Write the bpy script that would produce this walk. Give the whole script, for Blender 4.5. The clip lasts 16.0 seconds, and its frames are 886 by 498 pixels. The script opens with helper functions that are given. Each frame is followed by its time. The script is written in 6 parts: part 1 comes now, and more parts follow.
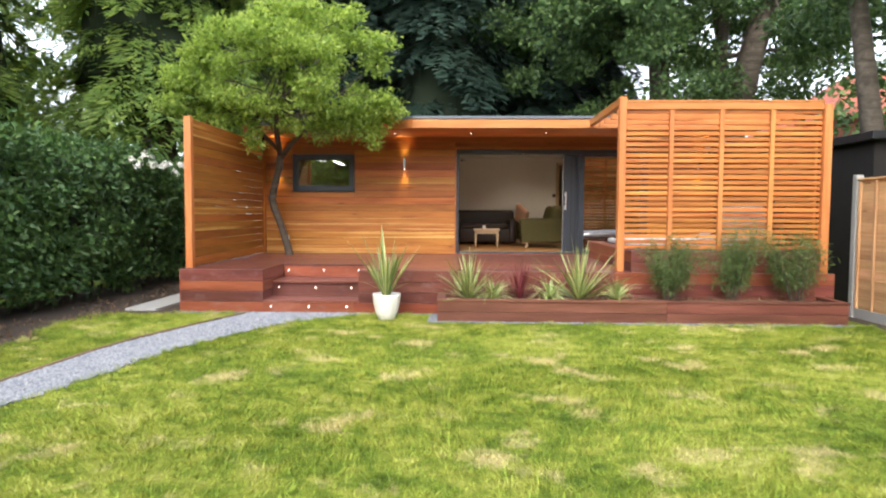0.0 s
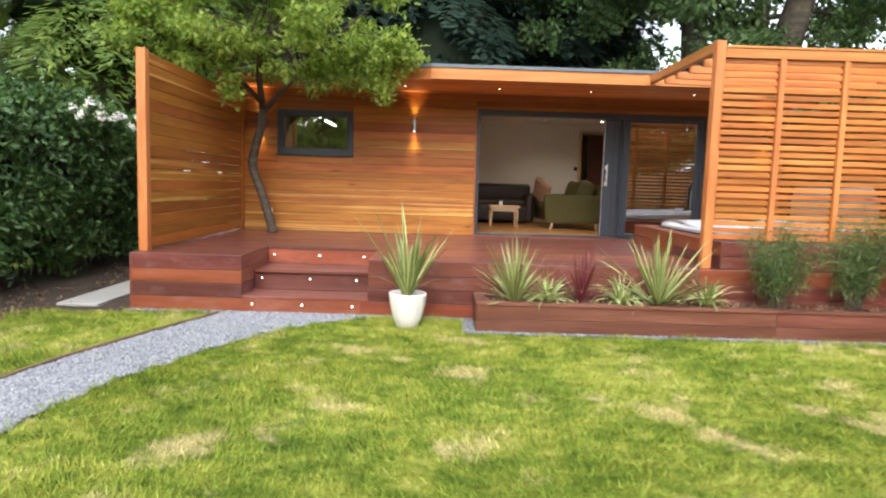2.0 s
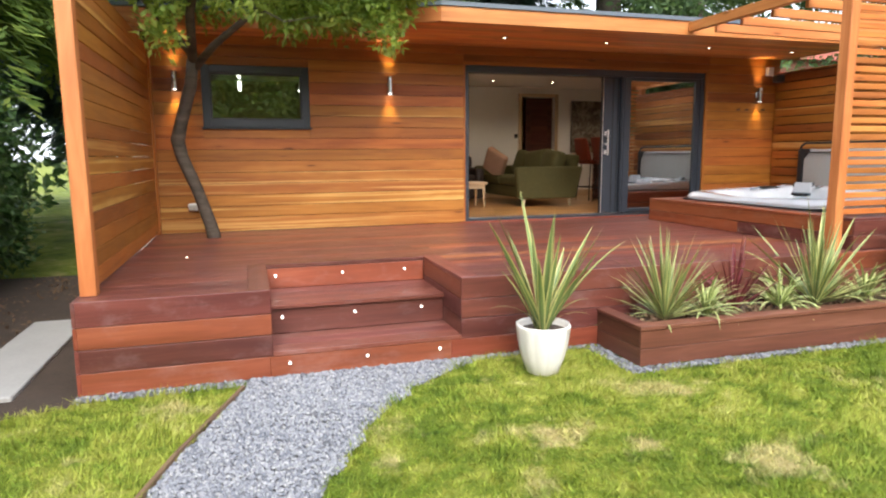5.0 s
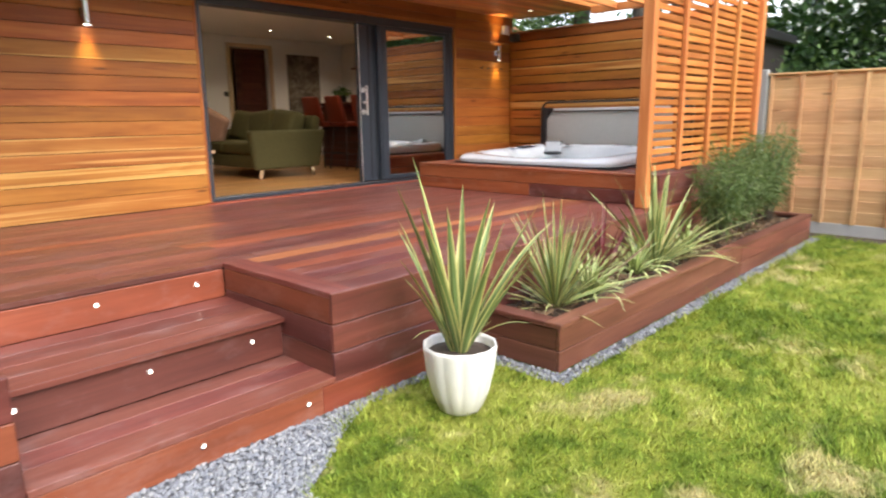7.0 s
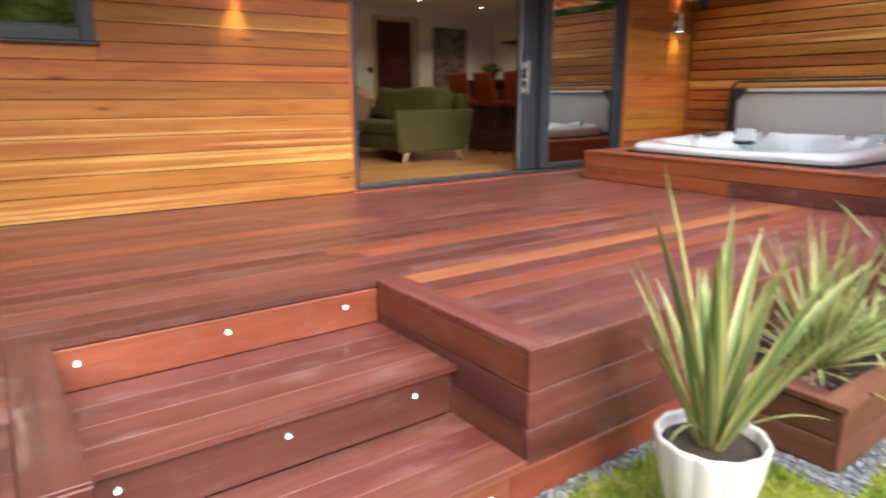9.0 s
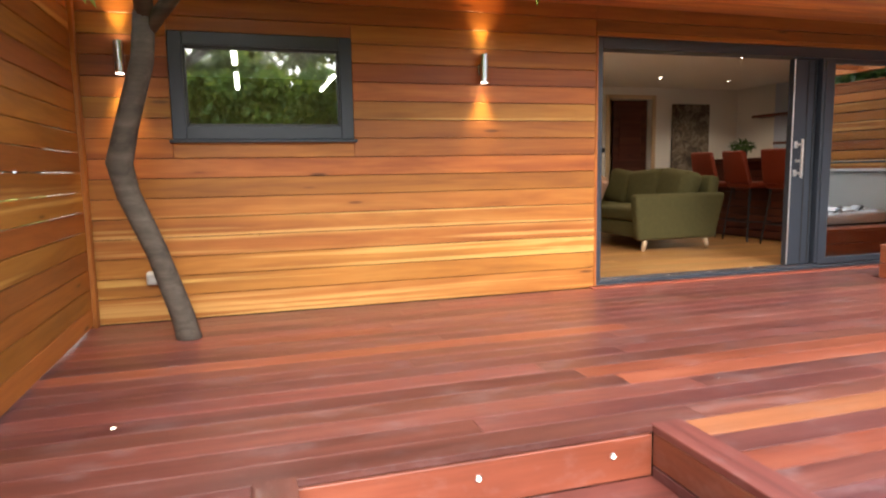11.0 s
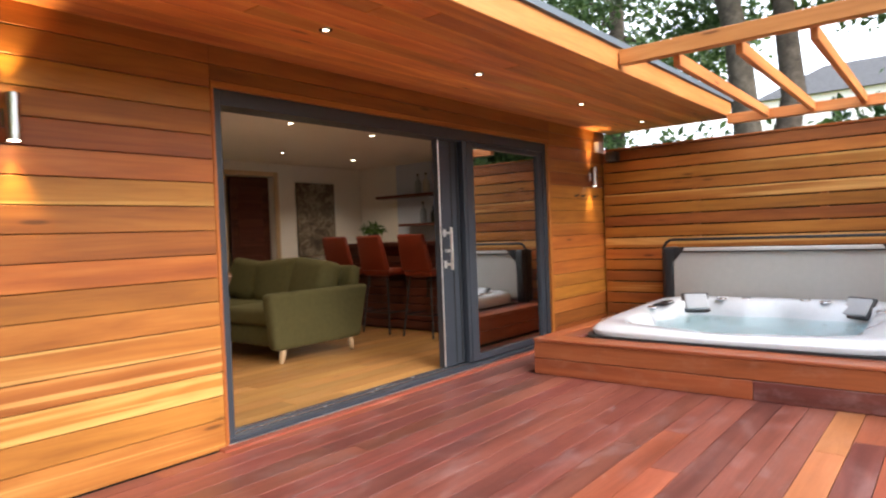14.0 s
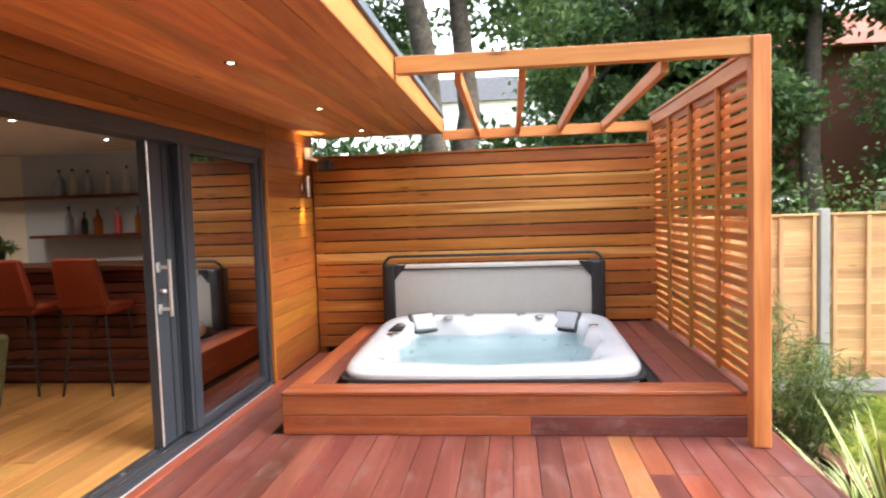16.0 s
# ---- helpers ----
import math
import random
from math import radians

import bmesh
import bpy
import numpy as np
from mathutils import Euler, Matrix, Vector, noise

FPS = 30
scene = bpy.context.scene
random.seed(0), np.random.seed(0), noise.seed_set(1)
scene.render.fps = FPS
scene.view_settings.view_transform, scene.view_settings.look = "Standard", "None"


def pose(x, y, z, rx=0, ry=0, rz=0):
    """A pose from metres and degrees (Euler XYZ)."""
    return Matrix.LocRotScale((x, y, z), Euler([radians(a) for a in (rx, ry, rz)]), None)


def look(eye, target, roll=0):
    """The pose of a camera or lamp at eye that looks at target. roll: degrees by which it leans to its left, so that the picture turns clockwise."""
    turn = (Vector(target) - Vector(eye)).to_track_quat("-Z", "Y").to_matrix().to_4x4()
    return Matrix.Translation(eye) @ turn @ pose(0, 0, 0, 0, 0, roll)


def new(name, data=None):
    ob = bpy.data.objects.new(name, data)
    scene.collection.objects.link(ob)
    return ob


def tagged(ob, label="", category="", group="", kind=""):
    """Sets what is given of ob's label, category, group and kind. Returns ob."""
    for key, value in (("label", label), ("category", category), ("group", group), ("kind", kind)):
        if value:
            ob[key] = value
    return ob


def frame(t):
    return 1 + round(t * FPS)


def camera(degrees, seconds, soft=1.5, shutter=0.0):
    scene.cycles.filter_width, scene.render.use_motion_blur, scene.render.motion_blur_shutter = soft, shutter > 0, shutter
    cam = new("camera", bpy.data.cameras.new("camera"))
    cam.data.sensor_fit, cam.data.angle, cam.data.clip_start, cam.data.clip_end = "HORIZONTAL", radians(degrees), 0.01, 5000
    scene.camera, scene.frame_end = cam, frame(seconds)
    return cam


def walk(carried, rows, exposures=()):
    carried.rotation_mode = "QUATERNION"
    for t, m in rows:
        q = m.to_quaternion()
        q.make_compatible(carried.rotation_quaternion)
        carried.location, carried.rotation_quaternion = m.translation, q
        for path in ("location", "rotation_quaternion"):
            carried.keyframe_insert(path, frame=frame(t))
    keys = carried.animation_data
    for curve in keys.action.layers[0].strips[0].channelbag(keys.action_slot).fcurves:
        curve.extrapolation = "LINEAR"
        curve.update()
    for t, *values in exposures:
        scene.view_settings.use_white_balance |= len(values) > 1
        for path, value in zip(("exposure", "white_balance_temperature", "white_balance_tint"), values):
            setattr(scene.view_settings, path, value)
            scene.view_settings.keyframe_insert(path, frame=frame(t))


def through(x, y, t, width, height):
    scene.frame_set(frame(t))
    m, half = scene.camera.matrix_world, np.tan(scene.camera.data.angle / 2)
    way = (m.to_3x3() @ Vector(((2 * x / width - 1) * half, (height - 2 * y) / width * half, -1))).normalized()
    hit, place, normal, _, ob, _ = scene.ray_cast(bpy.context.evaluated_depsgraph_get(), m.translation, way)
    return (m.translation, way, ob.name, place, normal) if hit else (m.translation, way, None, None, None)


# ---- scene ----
cam = camera(69.7, 16.0, soft=2.15, shutter=0.35)
PATH = [
    (0, (0.258, 0.267, 1.433), (0.193, 2.263, 1.32), 0.3),
    (0.5, (0.186, 0.823, 1.476), (0.107, 2.816, 1.328), 1.1),
    (1, (0.0, 1.363, 1.455), (-0.053, 3.356, 1.3), 0.1),
    (1.5, (-0.179, 1.898, 1.435), (-0.227, 3.892, 1.282), 2.0),
    (2, (-0.477, 2.366, 1.444), (-0.462, 4.356, 1.243), 1.8),
    (2.5, (-0.796, 2.787, 1.484), (-0.8, 4.779, 1.311), 1.6),
    (3, (-1.14, 3.195, 1.496), (-1.168, 5.186, 1.307), 2.3),
    (3.2, (-1.362, 3.341, 1.492), (-1.283, 5.328, 1.279), 1.6),
    (5.3, (-2.814, 5.083, 1.517), (-2.148, 6.942, 1.199), 0.8),
    (5.5, (-2.898, 5.285, 1.527), (-2.145, 7.106, 1.182), 1.6),
    (6, (-3.09, 5.751, 1.507), (-2.094, 7.439, 1.11), -0.5),
    (6.5, (-3.099, 6.239, 1.475), (-1.908, 7.803, 1.11), -0.1),
    (7, (-3.043, 6.684, 1.466), (-1.615, 8.024, 1.06), -0.8),
    (7.5, (-2.922, 7.068, 1.491), (-1.35, 8.232, 1.074), -0.6),
    (8, (-2.767, 7.321, 1.506), (-1.172, 8.456, 1.096), -0.2),
    (8.5, (-2.721, 7.526, 1.501), (-1.205, 8.753, 1.059), -0.9),
    (9, (-2.684, 7.637, 1.489), (-1.549, 9.216, 1.021), -0.1),
    (9.5, (-2.699, 7.703, 1.493), (-1.986, 9.515, 1.038), 0.0),
    (9.7, (-2.739, 7.703, 1.51), (-2.166, 9.565, 1.058), -0.2),
    (11.8, (-2.6, 8.423, 1.638), (-2.01, 10.332, 1.559), -1.5),
    (12, (-2.573, 8.432, 1.617), (-1.871, 10.304, 1.572), -1.0),
    (12.5, (-2.449, 8.672, 1.63), (-1.455, 10.407, 1.639), -1.7),
    (13, (-2.224, 8.955, 1.652), (-1.057, 10.579, 1.672), -0.7),
    (13.5, (-2.044, 9.256, 1.674), (-0.69, 10.727, 1.682), -0.6),
    (14, (-1.918, 9.61, 1.801), (-0.369, 10.874, 1.755), -2.2),
    (14.5, (-1.742, 9.96, 1.896), (-0.073, 11.06, 1.843), -1.0),
    (15, (-1.641, 10.214, 1.998), (0.185, 11.024, 1.892), 0.6),
    (15.5, (-1.599, 10.56, 2.043), (0.345, 11.007, 1.904), -2.0),
    (16, (-1.496, 10.795, 2.114), (0.489, 11.009, 1.99), -1.9),
]
EXPOSURES = [(0.0, 1.05), (3.0, 1.0), (5.5, 1.1), (8.0, 1.2), (9.7, 1.28), (12.0, 1.60), (12.7, 1.50), (14.0, 1.46), (15.0, 1.66), (16.0, 1.85)]
walk(cam, [(t, look(eye, target, roll)) for t, eye, target, roll in PATH], EXPOSURES)

# ---- world and sun: bright overcast sky ----
SUN_TO = Vector((-0.12, -0.77, 0.62)).normalized()
world = bpy.data.worlds.new("world")
scene.world = world
world.use_nodes = True
wn = world.node_tree
sky = wn.nodes.new("ShaderNodeTexSky")
sky.sky_type = "NISHITA"
sky.sun_disc = False
sky.sun_elevation = math.asin(SUN_TO.z)
sky.sun_rotation = math.atan2(SUN_TO.x, SUN_TO.y)
sky.air_density, sky.dust_density, sky.ozone_density = 1.0, 5.0, 1.0
soften = wn.nodes.new("ShaderNodeMix")
soften.data_type = "RGBA"
soften.inputs[0].default_value = 0.65
soften.inputs[7].default_value = (8.7, 9.3, 10.3, 1)
wn.links.new(sky.outputs[0], soften.inputs[6])
wn.links.new(soften.outputs[2], wn.nodes["Background"].inputs[0])
wn.nodes["Background"].inputs[1].default_value = 0.182
sun_data = bpy.data.lights.new("sun", "SUN")
sun_data.energy, sun_data.angle, sun_data.color = 1.35, radians(40), (1.0, 0.95, 0.88)
sun = new("sun", sun_data)
sun.matrix_world = look(SUN_TO * 40, (0, 0, 0))
scene.view_settings.exposure = 0.0


def spot(name, where, to, watts, angle, colour, blend=0.6, radius=0.02):
    data = bpy.data.lights.new(name, "SPOT")
    data.energy, data.spot_size, data.spot_blend, data.color, data.shadow_soft_size = watts, radians(angle), blend, colour, radius
    lamp = new(name, data)
    lamp.matrix_world = look(where, to)
    return lamp


WARM = (1.0, 0.72, 0.30)
SOFT = (1.0, 0.80, 0.58)
SOFFIT_SPOTS = [(-1.05, 12.25), (0.38, 12.24), (1.78, 12.24), (3.35, 12.24), (4.75, 12.24)]
ROOM_SPOTS = [(0.5, 14.4), (1.75, 14.35), (2.85, 14.4), (4.1, 14.5), (1.7, 16.0), (2.9, 16.0), (4.15, 16.1)]
WALL_LIGHTS = [-3.44, -0.92, 4.80]
for x, y in SOFFIT_SPOTS:
    spot("soffit_lamp", (x, y, 2.915), (x, y, 0), 4, 110, SOFT)
for x, y in ROOM_SPOTS:
    spot("room_lamp", (x, y, 2.855), (x, y, 0), 9, 125, SOFT)
for x in WALL_LIGHTS:
    spot("wall_lamp_up", (x, 12.84, 2.50), (x, 12.88, 4), 10, 66, WARM, 1.0)
    spot("wall_lamp_down", (x, 12.84, 2.28), (x, 12.88, 0), 12, 66, WARM, 1.0)

# ---- materials ----
class Nodes:
    """Short hand for building one material's node tree."""

    def __init__(self, name):
        self.mat = bpy.data.materials.new(name)
        self.mat.use_nodes = True
        self.tree = self.mat.node_tree
        self.bsdf = self.tree.nodes["Principled BSDF"]

    def node(self, kind):
        return self.tree.nodes.new(kind)

    def put(self, target, value):
        if hasattr(value, "is_linked"):
            self.tree.links.new(value, target)
        else:
            target.default_value = value

    def coords(self, which="Object"):
        return self.node("ShaderNodeTexCoord").outputs[which]

    def vmath(self, op, a, b):
        n = self.node("ShaderNodeVectorMath")
        n.operation = op
        self.put(n.inputs[0], a)
        self.put(n.inputs[1], b)
        return n.outputs[0]

    def math(self, op, a, b=0.0):
        n = self.node("ShaderNodeMath")
        n.operation = op
        self.put(n.inputs[0], a)
        self.put(n.inputs[1], b)
        return n.outputs[0]

    def noise(self, vector, scale, detail=4.0, rough=0.55, distortion=0.0):
        n = self.node("ShaderNodeTexNoise")
        self.put(n.inputs["Vector"], vector)
        n.inputs["Scale"].default_value, n.inputs["Detail"].default_value = scale, detail
        n.inputs["Roughness"].default_value, n.inputs["Distortion"].default_value = rough, distortion
        return n.outputs["Fac"]

    def ramp(self, fac, stops):
        n = self.node("ShaderNodeValToRGB")
        self.put(n.inputs[0], fac)
        e = n.color_ramp.elements
        while len(e) < len(stops):
            e.new(0.5)
        for item, (at, colour) in zip(e, stops):
            item.position, item.color = at, (*colour, 1)
        return n.outputs[0]

    def mix(self, fac, a, b, blend="MIX"):
        n = self.node("ShaderNodeMix")
        n.data_type, n.blend_type = "RGBA", blend
        self.put(n.inputs[0], fac)
        for socket, value in ((n.inputs[6], a), (n.inputs[7], b)):
            self.put(socket, (*value, 1) if isinstance(value, tuple) and len(value) == 3 else value)
        return n.outputs[2]

    def hsv(self, colour, hue=0.5, sat=1.0, val=1.0):
        n = self.node("ShaderNodeHueSaturation")
        for key, value in (("Color", colour), ("Hue", hue), ("Saturation", sat), ("Value", val)):
            self.put(n.inputs[key], (*value, 1) if isinstance(value, tuple) and len(value) == 3 else value)
        return n.outputs[0]

    def span(self, fac, low, high):
        n = self.node("ShaderNodeMapRange")
        self.put(n.inputs[0], fac)
        n.inputs[3].default_value, n.inputs[4].default_value = low, high
        return n.outputs[0]

    def bump(self, height, strength, distance=0.01):
        n = self.node("ShaderNodeBump")
        self.put(n.inputs["Height"], height)
        n.inputs["Strength"].default_value, n.inputs["Distance"].default_value = strength, distance
        self.put(self.bsdf.inputs["Normal"], n.outputs[0])

    def rand(self):
        return self.node("ShaderNodeObjectInfo").outputs["Random"]

    def island(self):
        return self.node("ShaderNodeNewGeometry").outputs["Random Per Island"]

    def finish(self, colour, rough=0.5, metal=0.0, coat=0.0, spec=0.5):
        b = self.bsdf
        self.put(b.inputs["Base Color"], (*colour, 1) if isinstance(colour, tuple) and len(colour) == 3 else colour)
        self.put(b.inputs["Roughness"], rough)
        b.inputs["Metallic"].default_value, b.inputs["Coat Weight"].default_value = metal, coat
        b.inputs["Specular IOR Level"].default_value = spec
        return self.mat


def wood(name, dark, mid, light, vary=(0.8, 1.15), rough=(0.4, 0.6), coat=0.0, grain=1.0, hue=0.006, knots=True, wear=None, spec=0.4, joined=False, sap=None, sap_from=0.55, rings=0.22):
    """Sawn timber; the grain runs along the board's own x axis, each board differs. sap: pale streaks along the board."""
    n = Nodes(name)
    r = n.island() if joined else n.rand()
    shift = n.node("ShaderNodeCombineXYZ")
    for i, k in enumerate((37.0, 91.0, 53.0)):
        n.put(shift.inputs[i], n.math("MULTIPLY", r, k))
    p = n.vmath("ADD", n.coords(), shift.outputs[0])
    other = n.math("FRACT", n.math("MULTIPLY", r, 7.31))
    broad = n.noise(n.vmath("MULTIPLY", p, (0.7, 9.0, 9.0)), 1.0, 5, 0.6, 0.6)
    fine = n.noise(n.vmath("MULTIPLY", p, (3.0, 110.0, 110.0)), 1.0, 3, 0.6)
    field = n.noise(n.vmath("MULTIPLY", p, (0.45, 5.5, 5.5)), 1.0, 2, 0.45, 0.3)
    ring = n.span(n.math("SINE", n.math("MULTIPLY", field, 85.0)), 0.0, 1.0)
    ring.node.inputs[1].default_value = -1.0
    blotch = n.noise(p, 2.3, 2)
    c = n.ramp(broad, [(0.30, dark), (0.5, mid), (0.70, light)])
    c = n.mix(n.math("MULTIPLY", n.math("POWER", ring, 2.5), rings), c, dark)
    c = n.mix(n.span(fine, 0.0, 0.4), c, dark)
    if sap:
        streak = n.ramp(n.noise(n.vmath("MULTIPLY", p, (0.20, 13.0, 13.0)), 1.0, 3, 0.5, 0.2), [(sap_from, (0, 0, 0)), (sap_from + 0.07, (1, 1, 1))])
        c = n.mix(n.math("MULTIPLY", streak, 0.8), c, n.mix(n.math("MULTIPLY", ring, 0.4), sap, light))
    if knots:
        v = n.node("ShaderNodeTexVoronoi")
        n.put(v.inputs["Vector"], n.vmath("MULTIPLY", p, (1.3, 7.0, 7.0)))
        v.inputs["Scale"].default_value = 1.0
        halo = n.ramp(v.outputs["Distance"], [(0.06, (1, 1, 1)), (0.24, (0, 0, 0))])
        c = n.mix(n.math("MULTIPLY", halo, 0.35), c, dark)
        spotting = n.ramp(v.outputs["Distance"], [(0.05, (1, 1, 1)), (0.10, (0, 0, 0))])
        c = n.mix(n.math("MULTIPLY", spotting, 0.8), c, tuple(k * 0.35 for k in dark))
    c = n.hsv(c, n.span(other, 0.5 - hue, 0.5 + hue), 1.0, n.math("MULTIPLY", n.span(r, *vary), n.span(blotch, 0.85, 1.15)))
    gloss = n.span(blotch, *rough)
    if wear:
        scuff = n.noise(n.vmath("MULTIPLY", p, (1.6, 3.0, 3.0)), 2.2, 7, 0.7)
        patch = n.ramp(scuff, [(0.52, (0, 0, 0)), (0.78, (1, 1, 1))])
        c = n.mix(n.math("MULTIPLY", patch, 0.42), c, wear)
        gloss = n.math("ADD", gloss, n.span(scuff, -0.16, 0.14))
    n.bump(n.math("ADD", n.math("MULTIPLY", broad, 0.6), n.math("MULTIPLY", fine, 0.5)), 0.22 * grain, 0.004)
    return n.finish(c, gloss, coat=coat, spec=spec)


def plain(name, colour, rough=0.5, metal=0.0, vary=0.08, bump=0.05, scale=40.0, coat=0.0, spec=0.5):
    """Paint, plastic, metal or fabric with slight unevenness at two scales."""
    n = Nodes(name)
    p = n.coords()
    a, b = n.noise(p, scale, 3), n.noise(p, scale / 14, 3)
    c = n.hsv(colour, 0.5, 1.0, n.math("ADD", n.span(a, 1 - vary, 1 + vary), n.span(b, -vary, vary)))
    if bump:
        n.bump(a, bump, 0.003)
    return n.finish(c, n.span(b, max(rough - 0.07, 0.02), min(rough + 0.07, 1.0)), metal, coat, spec)


def glow(name, colour, strength):
    n = Nodes(name)
    n.bsdf.inputs["Emission Color"].default_value = (*colour, 1)
    n.bsdf.inputs["Emission Strength"].default_value = strength
    return n.finish(colour, 0.4)


def glass(name, tint=(0.92, 0.95, 0.95), base=0.04):
    """Coated pane: lets light straight through, mirrors more at a slant."""
    n = Nodes(name)
    clear = n.node("ShaderNodeBsdfTransparent")
    clear.inputs[0].default_value = (*tint, 1)
    shine = n.node("ShaderNodeBsdfGlossy")
    shine.inputs["Roughness"].default_value = 0.01
    slant = n.node("ShaderNodeLayerWeight").outputs["Facing"]
    both = n.node("ShaderNodeMixShader")
    n.put(both.inputs[0], n.span(n.math("POWER", slant, 3.0), base, 1.0))
    n.put(both.inputs[1], clear.outputs[0])
    n.put(both.inputs[2], shine.outputs[0])
    n.put(n.tree.nodes["Material Output"].inputs[0], both.outputs[0])
    return n.mat


def leafy(name, stops, rough=0.45, through=0.3, per_leaf=0.3, scale=0.8):
    """Foliage: tone varies leaf by leaf and in drifts, and light passes through."""
    n = Nodes(name)
    drift = n.noise(n.coords(), scale, 3)
    tone = n.math("ADD", n.math("MULTIPLY", n.island(), per_leaf), n.math("MULTIPLY", n.span(drift, -0.15, 1.15), 1 - per_leaf))
    c = n.ramp(tone, stops)
    n.finish(c, rough, spec=0.35)
    tr = n.node("ShaderNodeBsdfTranslucent")
    n.put(tr.inputs[0], n.hsv(c, 0.485, 1.1, 1.3))
    both = n.node("ShaderNodeMixShader")
    both.inputs[0].default_value = through
    n.put(both.inputs[1], n.bsdf.outputs[0])
    n.put(both.inputs[2], tr.outputs[0])
    n.put(n.tree.nodes["Material Output"].inputs[0], both.outputs[0])
    return n.mat


CEDAR = wood("cedar_cladding", (0.230, 0.072, 0.014), (0.385, 0.134, 0.023), (0.475, 0.188, 0.037), (0.84, 1.13), hue=0.010)
CEDAR_LIGHT = wood("cedar_light", (0.255, 0.087, 0.014), (0.400, 0.150, 0.027), (0.490, 0.222, 0.050), (0.90, 1.1), hue=0.008, sap=(0.64, 0.37, 0.115))
CEDAR_STREAK = wood("cedar_sapwood", (0.255, 0.087, 0.014), (0.420, 0.165, 0.029), (0.520, 0.250, 0.058), (0.97, 1.06), hue=0.006, sap=(0.62, 0.37, 0.12), sap_from=0.49)
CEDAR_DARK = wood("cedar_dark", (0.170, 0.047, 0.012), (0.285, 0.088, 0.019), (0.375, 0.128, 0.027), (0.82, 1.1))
# lighter than the wall cedar: light bounced off the deck put into the colour
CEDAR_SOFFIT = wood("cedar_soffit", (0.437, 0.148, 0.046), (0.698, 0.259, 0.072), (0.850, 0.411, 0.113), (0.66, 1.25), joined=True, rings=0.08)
CEDAR_FRAME = wood("planed_cedar", (0.386, 0.129, 0.034), (0.552, 0.215, 0.064), (0.662, 0.301, 0.102), (0.9, 1.1))
SLAT = wood("cedar_slat", (0.330, 0.098, 0.022), (0.550, 0.196, 0.044), (0.704, 0.310, 0.083), (0.7, 1.2))
DECK = wood("hardwood_decking", (0.096, 0.028, 0.022), (0.172, 0.050, 0.037), (0.243, 0.081, 0.060), (0.74, 1.22), (0.28, 0.48), 0.12, knots=False, wear=(0.37, 0.255, 0.25), spec=0.5)
DECK_DARK = wood("hardwood_dark", (0.078, 0.023, 0.020), (0.138, 0.041, 0.034), (0.196, 0.064, 0.050), (0.8, 1.15), (0.28, 0.48), 0.12, knots=False, wear=(0.31, 0.21, 0.205), spec=0.5)
DECK_RED = wood("hardwood_red", (0.155, 0.037, 0.019), (0.255, 0.064, 0.034), (0.330, 0.098, 0.053), (0.85, 1.15), (0.28, 0.48), 0.12, knots=False, wear=(0.37, 0.205, 0.18), spec=0.5)
DECK_FRESH = wood("hardwood_fresh", (0.190, 0.045, 0.018), (0.310, 0.080, 0.033), (0.395, 0.118, 0.052), (0.88, 1.12), (0.28, 0.48), 0.12, knots=False, wear=(0.42, 0.22, 0.15))
DECK_PALE = wood("hardwood_pale", (0.235, 0.080, 0.033), (0.335, 0.120, 0.050), (0.420, 0.165, 0.075), (0.95, 1.05), (0.3, 0.5), 0.1, knots=False, wear=(0.45, 0.24, 0.16))
PLANTER_WOOD = wood("planter_hardwood", (0.089, 0.030, 0.020), (0.158, 0.055, 0.035), (0.231, 0.090, 0.061), (0.85, 1.15), (0.4, 0.6), 0.03, knots=False)
OAK = wood("oak_floor", (0.340, 0.160, 0.050), (0.490, 0.255, 0.086), (0.600, 0.340, 0.130), (0.66, 1.12), (0.25, 0.4), 0.1)
FENCE_WOOD = wood("fence_softwood", (0.471, 0.256, 0.116), (0.673, 0.405, 0.206), (0.785, 0.501, 0.278), (0.85, 1.12), (0.6, 0.8))
OLD_WOOD = wood("old_edging", (0.10, 0.06, 0.035), (0.18, 0.11, 0.065), (0.26, 0.17, 0.10), (0.8, 1.2), (0.7, 0.9))
DARK_WOOD = wood("dark_stained_wood", (0.055, 0.014, 0.009), (0.105, 0.028, 0.017), (0.155, 0.045, 0.026), (0.85, 1.15), (0.35, 0.5))
PALE_WOOD = wood("pale_wood", (0.50, 0.36, 0.22), (0.62, 0.47, 0.30), (0.72, 0.57, 0.39), (0.9, 1.1), (0.4, 0.55))
BARK = wood("bark", (0.045, 0.036, 0.028), (0.095, 0.078, 0.06), (0.16, 0.135, 0.105), (0.9, 1.1), (0.8, 0.95), grain=4.0, knots=False)
ANTHRACITE = plain("anthracite_aluminium", (0.028, 0.036, 0.049), 0.38, 0.0, 0.05, 0.02, 300)
STEEL = plain("brushed_steel", (0.62, 0.62, 0.63), 0.25, 1.0, 0.04, 0.02, 200)
BRIGHT_STEEL = plain("polished_steel", (0.80, 0.80, 0.80), 0.32, 0.85, 0.03, 0.0, 200)
BLACK = plain("black_rubber", (0.014, 0.014, 0.016), 0.6)
GUNMETAL = plain("black_powder_coat", (0.018, 0.019, 0.022), 0.4)
MEMBRANE = plain("dark_membrane", (0.012, 0.010, 0.009), 0.9)
ROOFING = plain("grey_roof_membrane", (0.115, 0.145, 0.18), 0.5, 0.0, 0.1, 0.05, 30)
PLASTER = plain("white_plaster", (0.80, 0.79, 0.76), 0.8, 0.0, 0.03, 0.08, 90)
WARM_PLASTER = plain("cream_plaster", (0.70, 0.58, 0.40), 0.8, 0.0, 0.05, 0.08, 90)
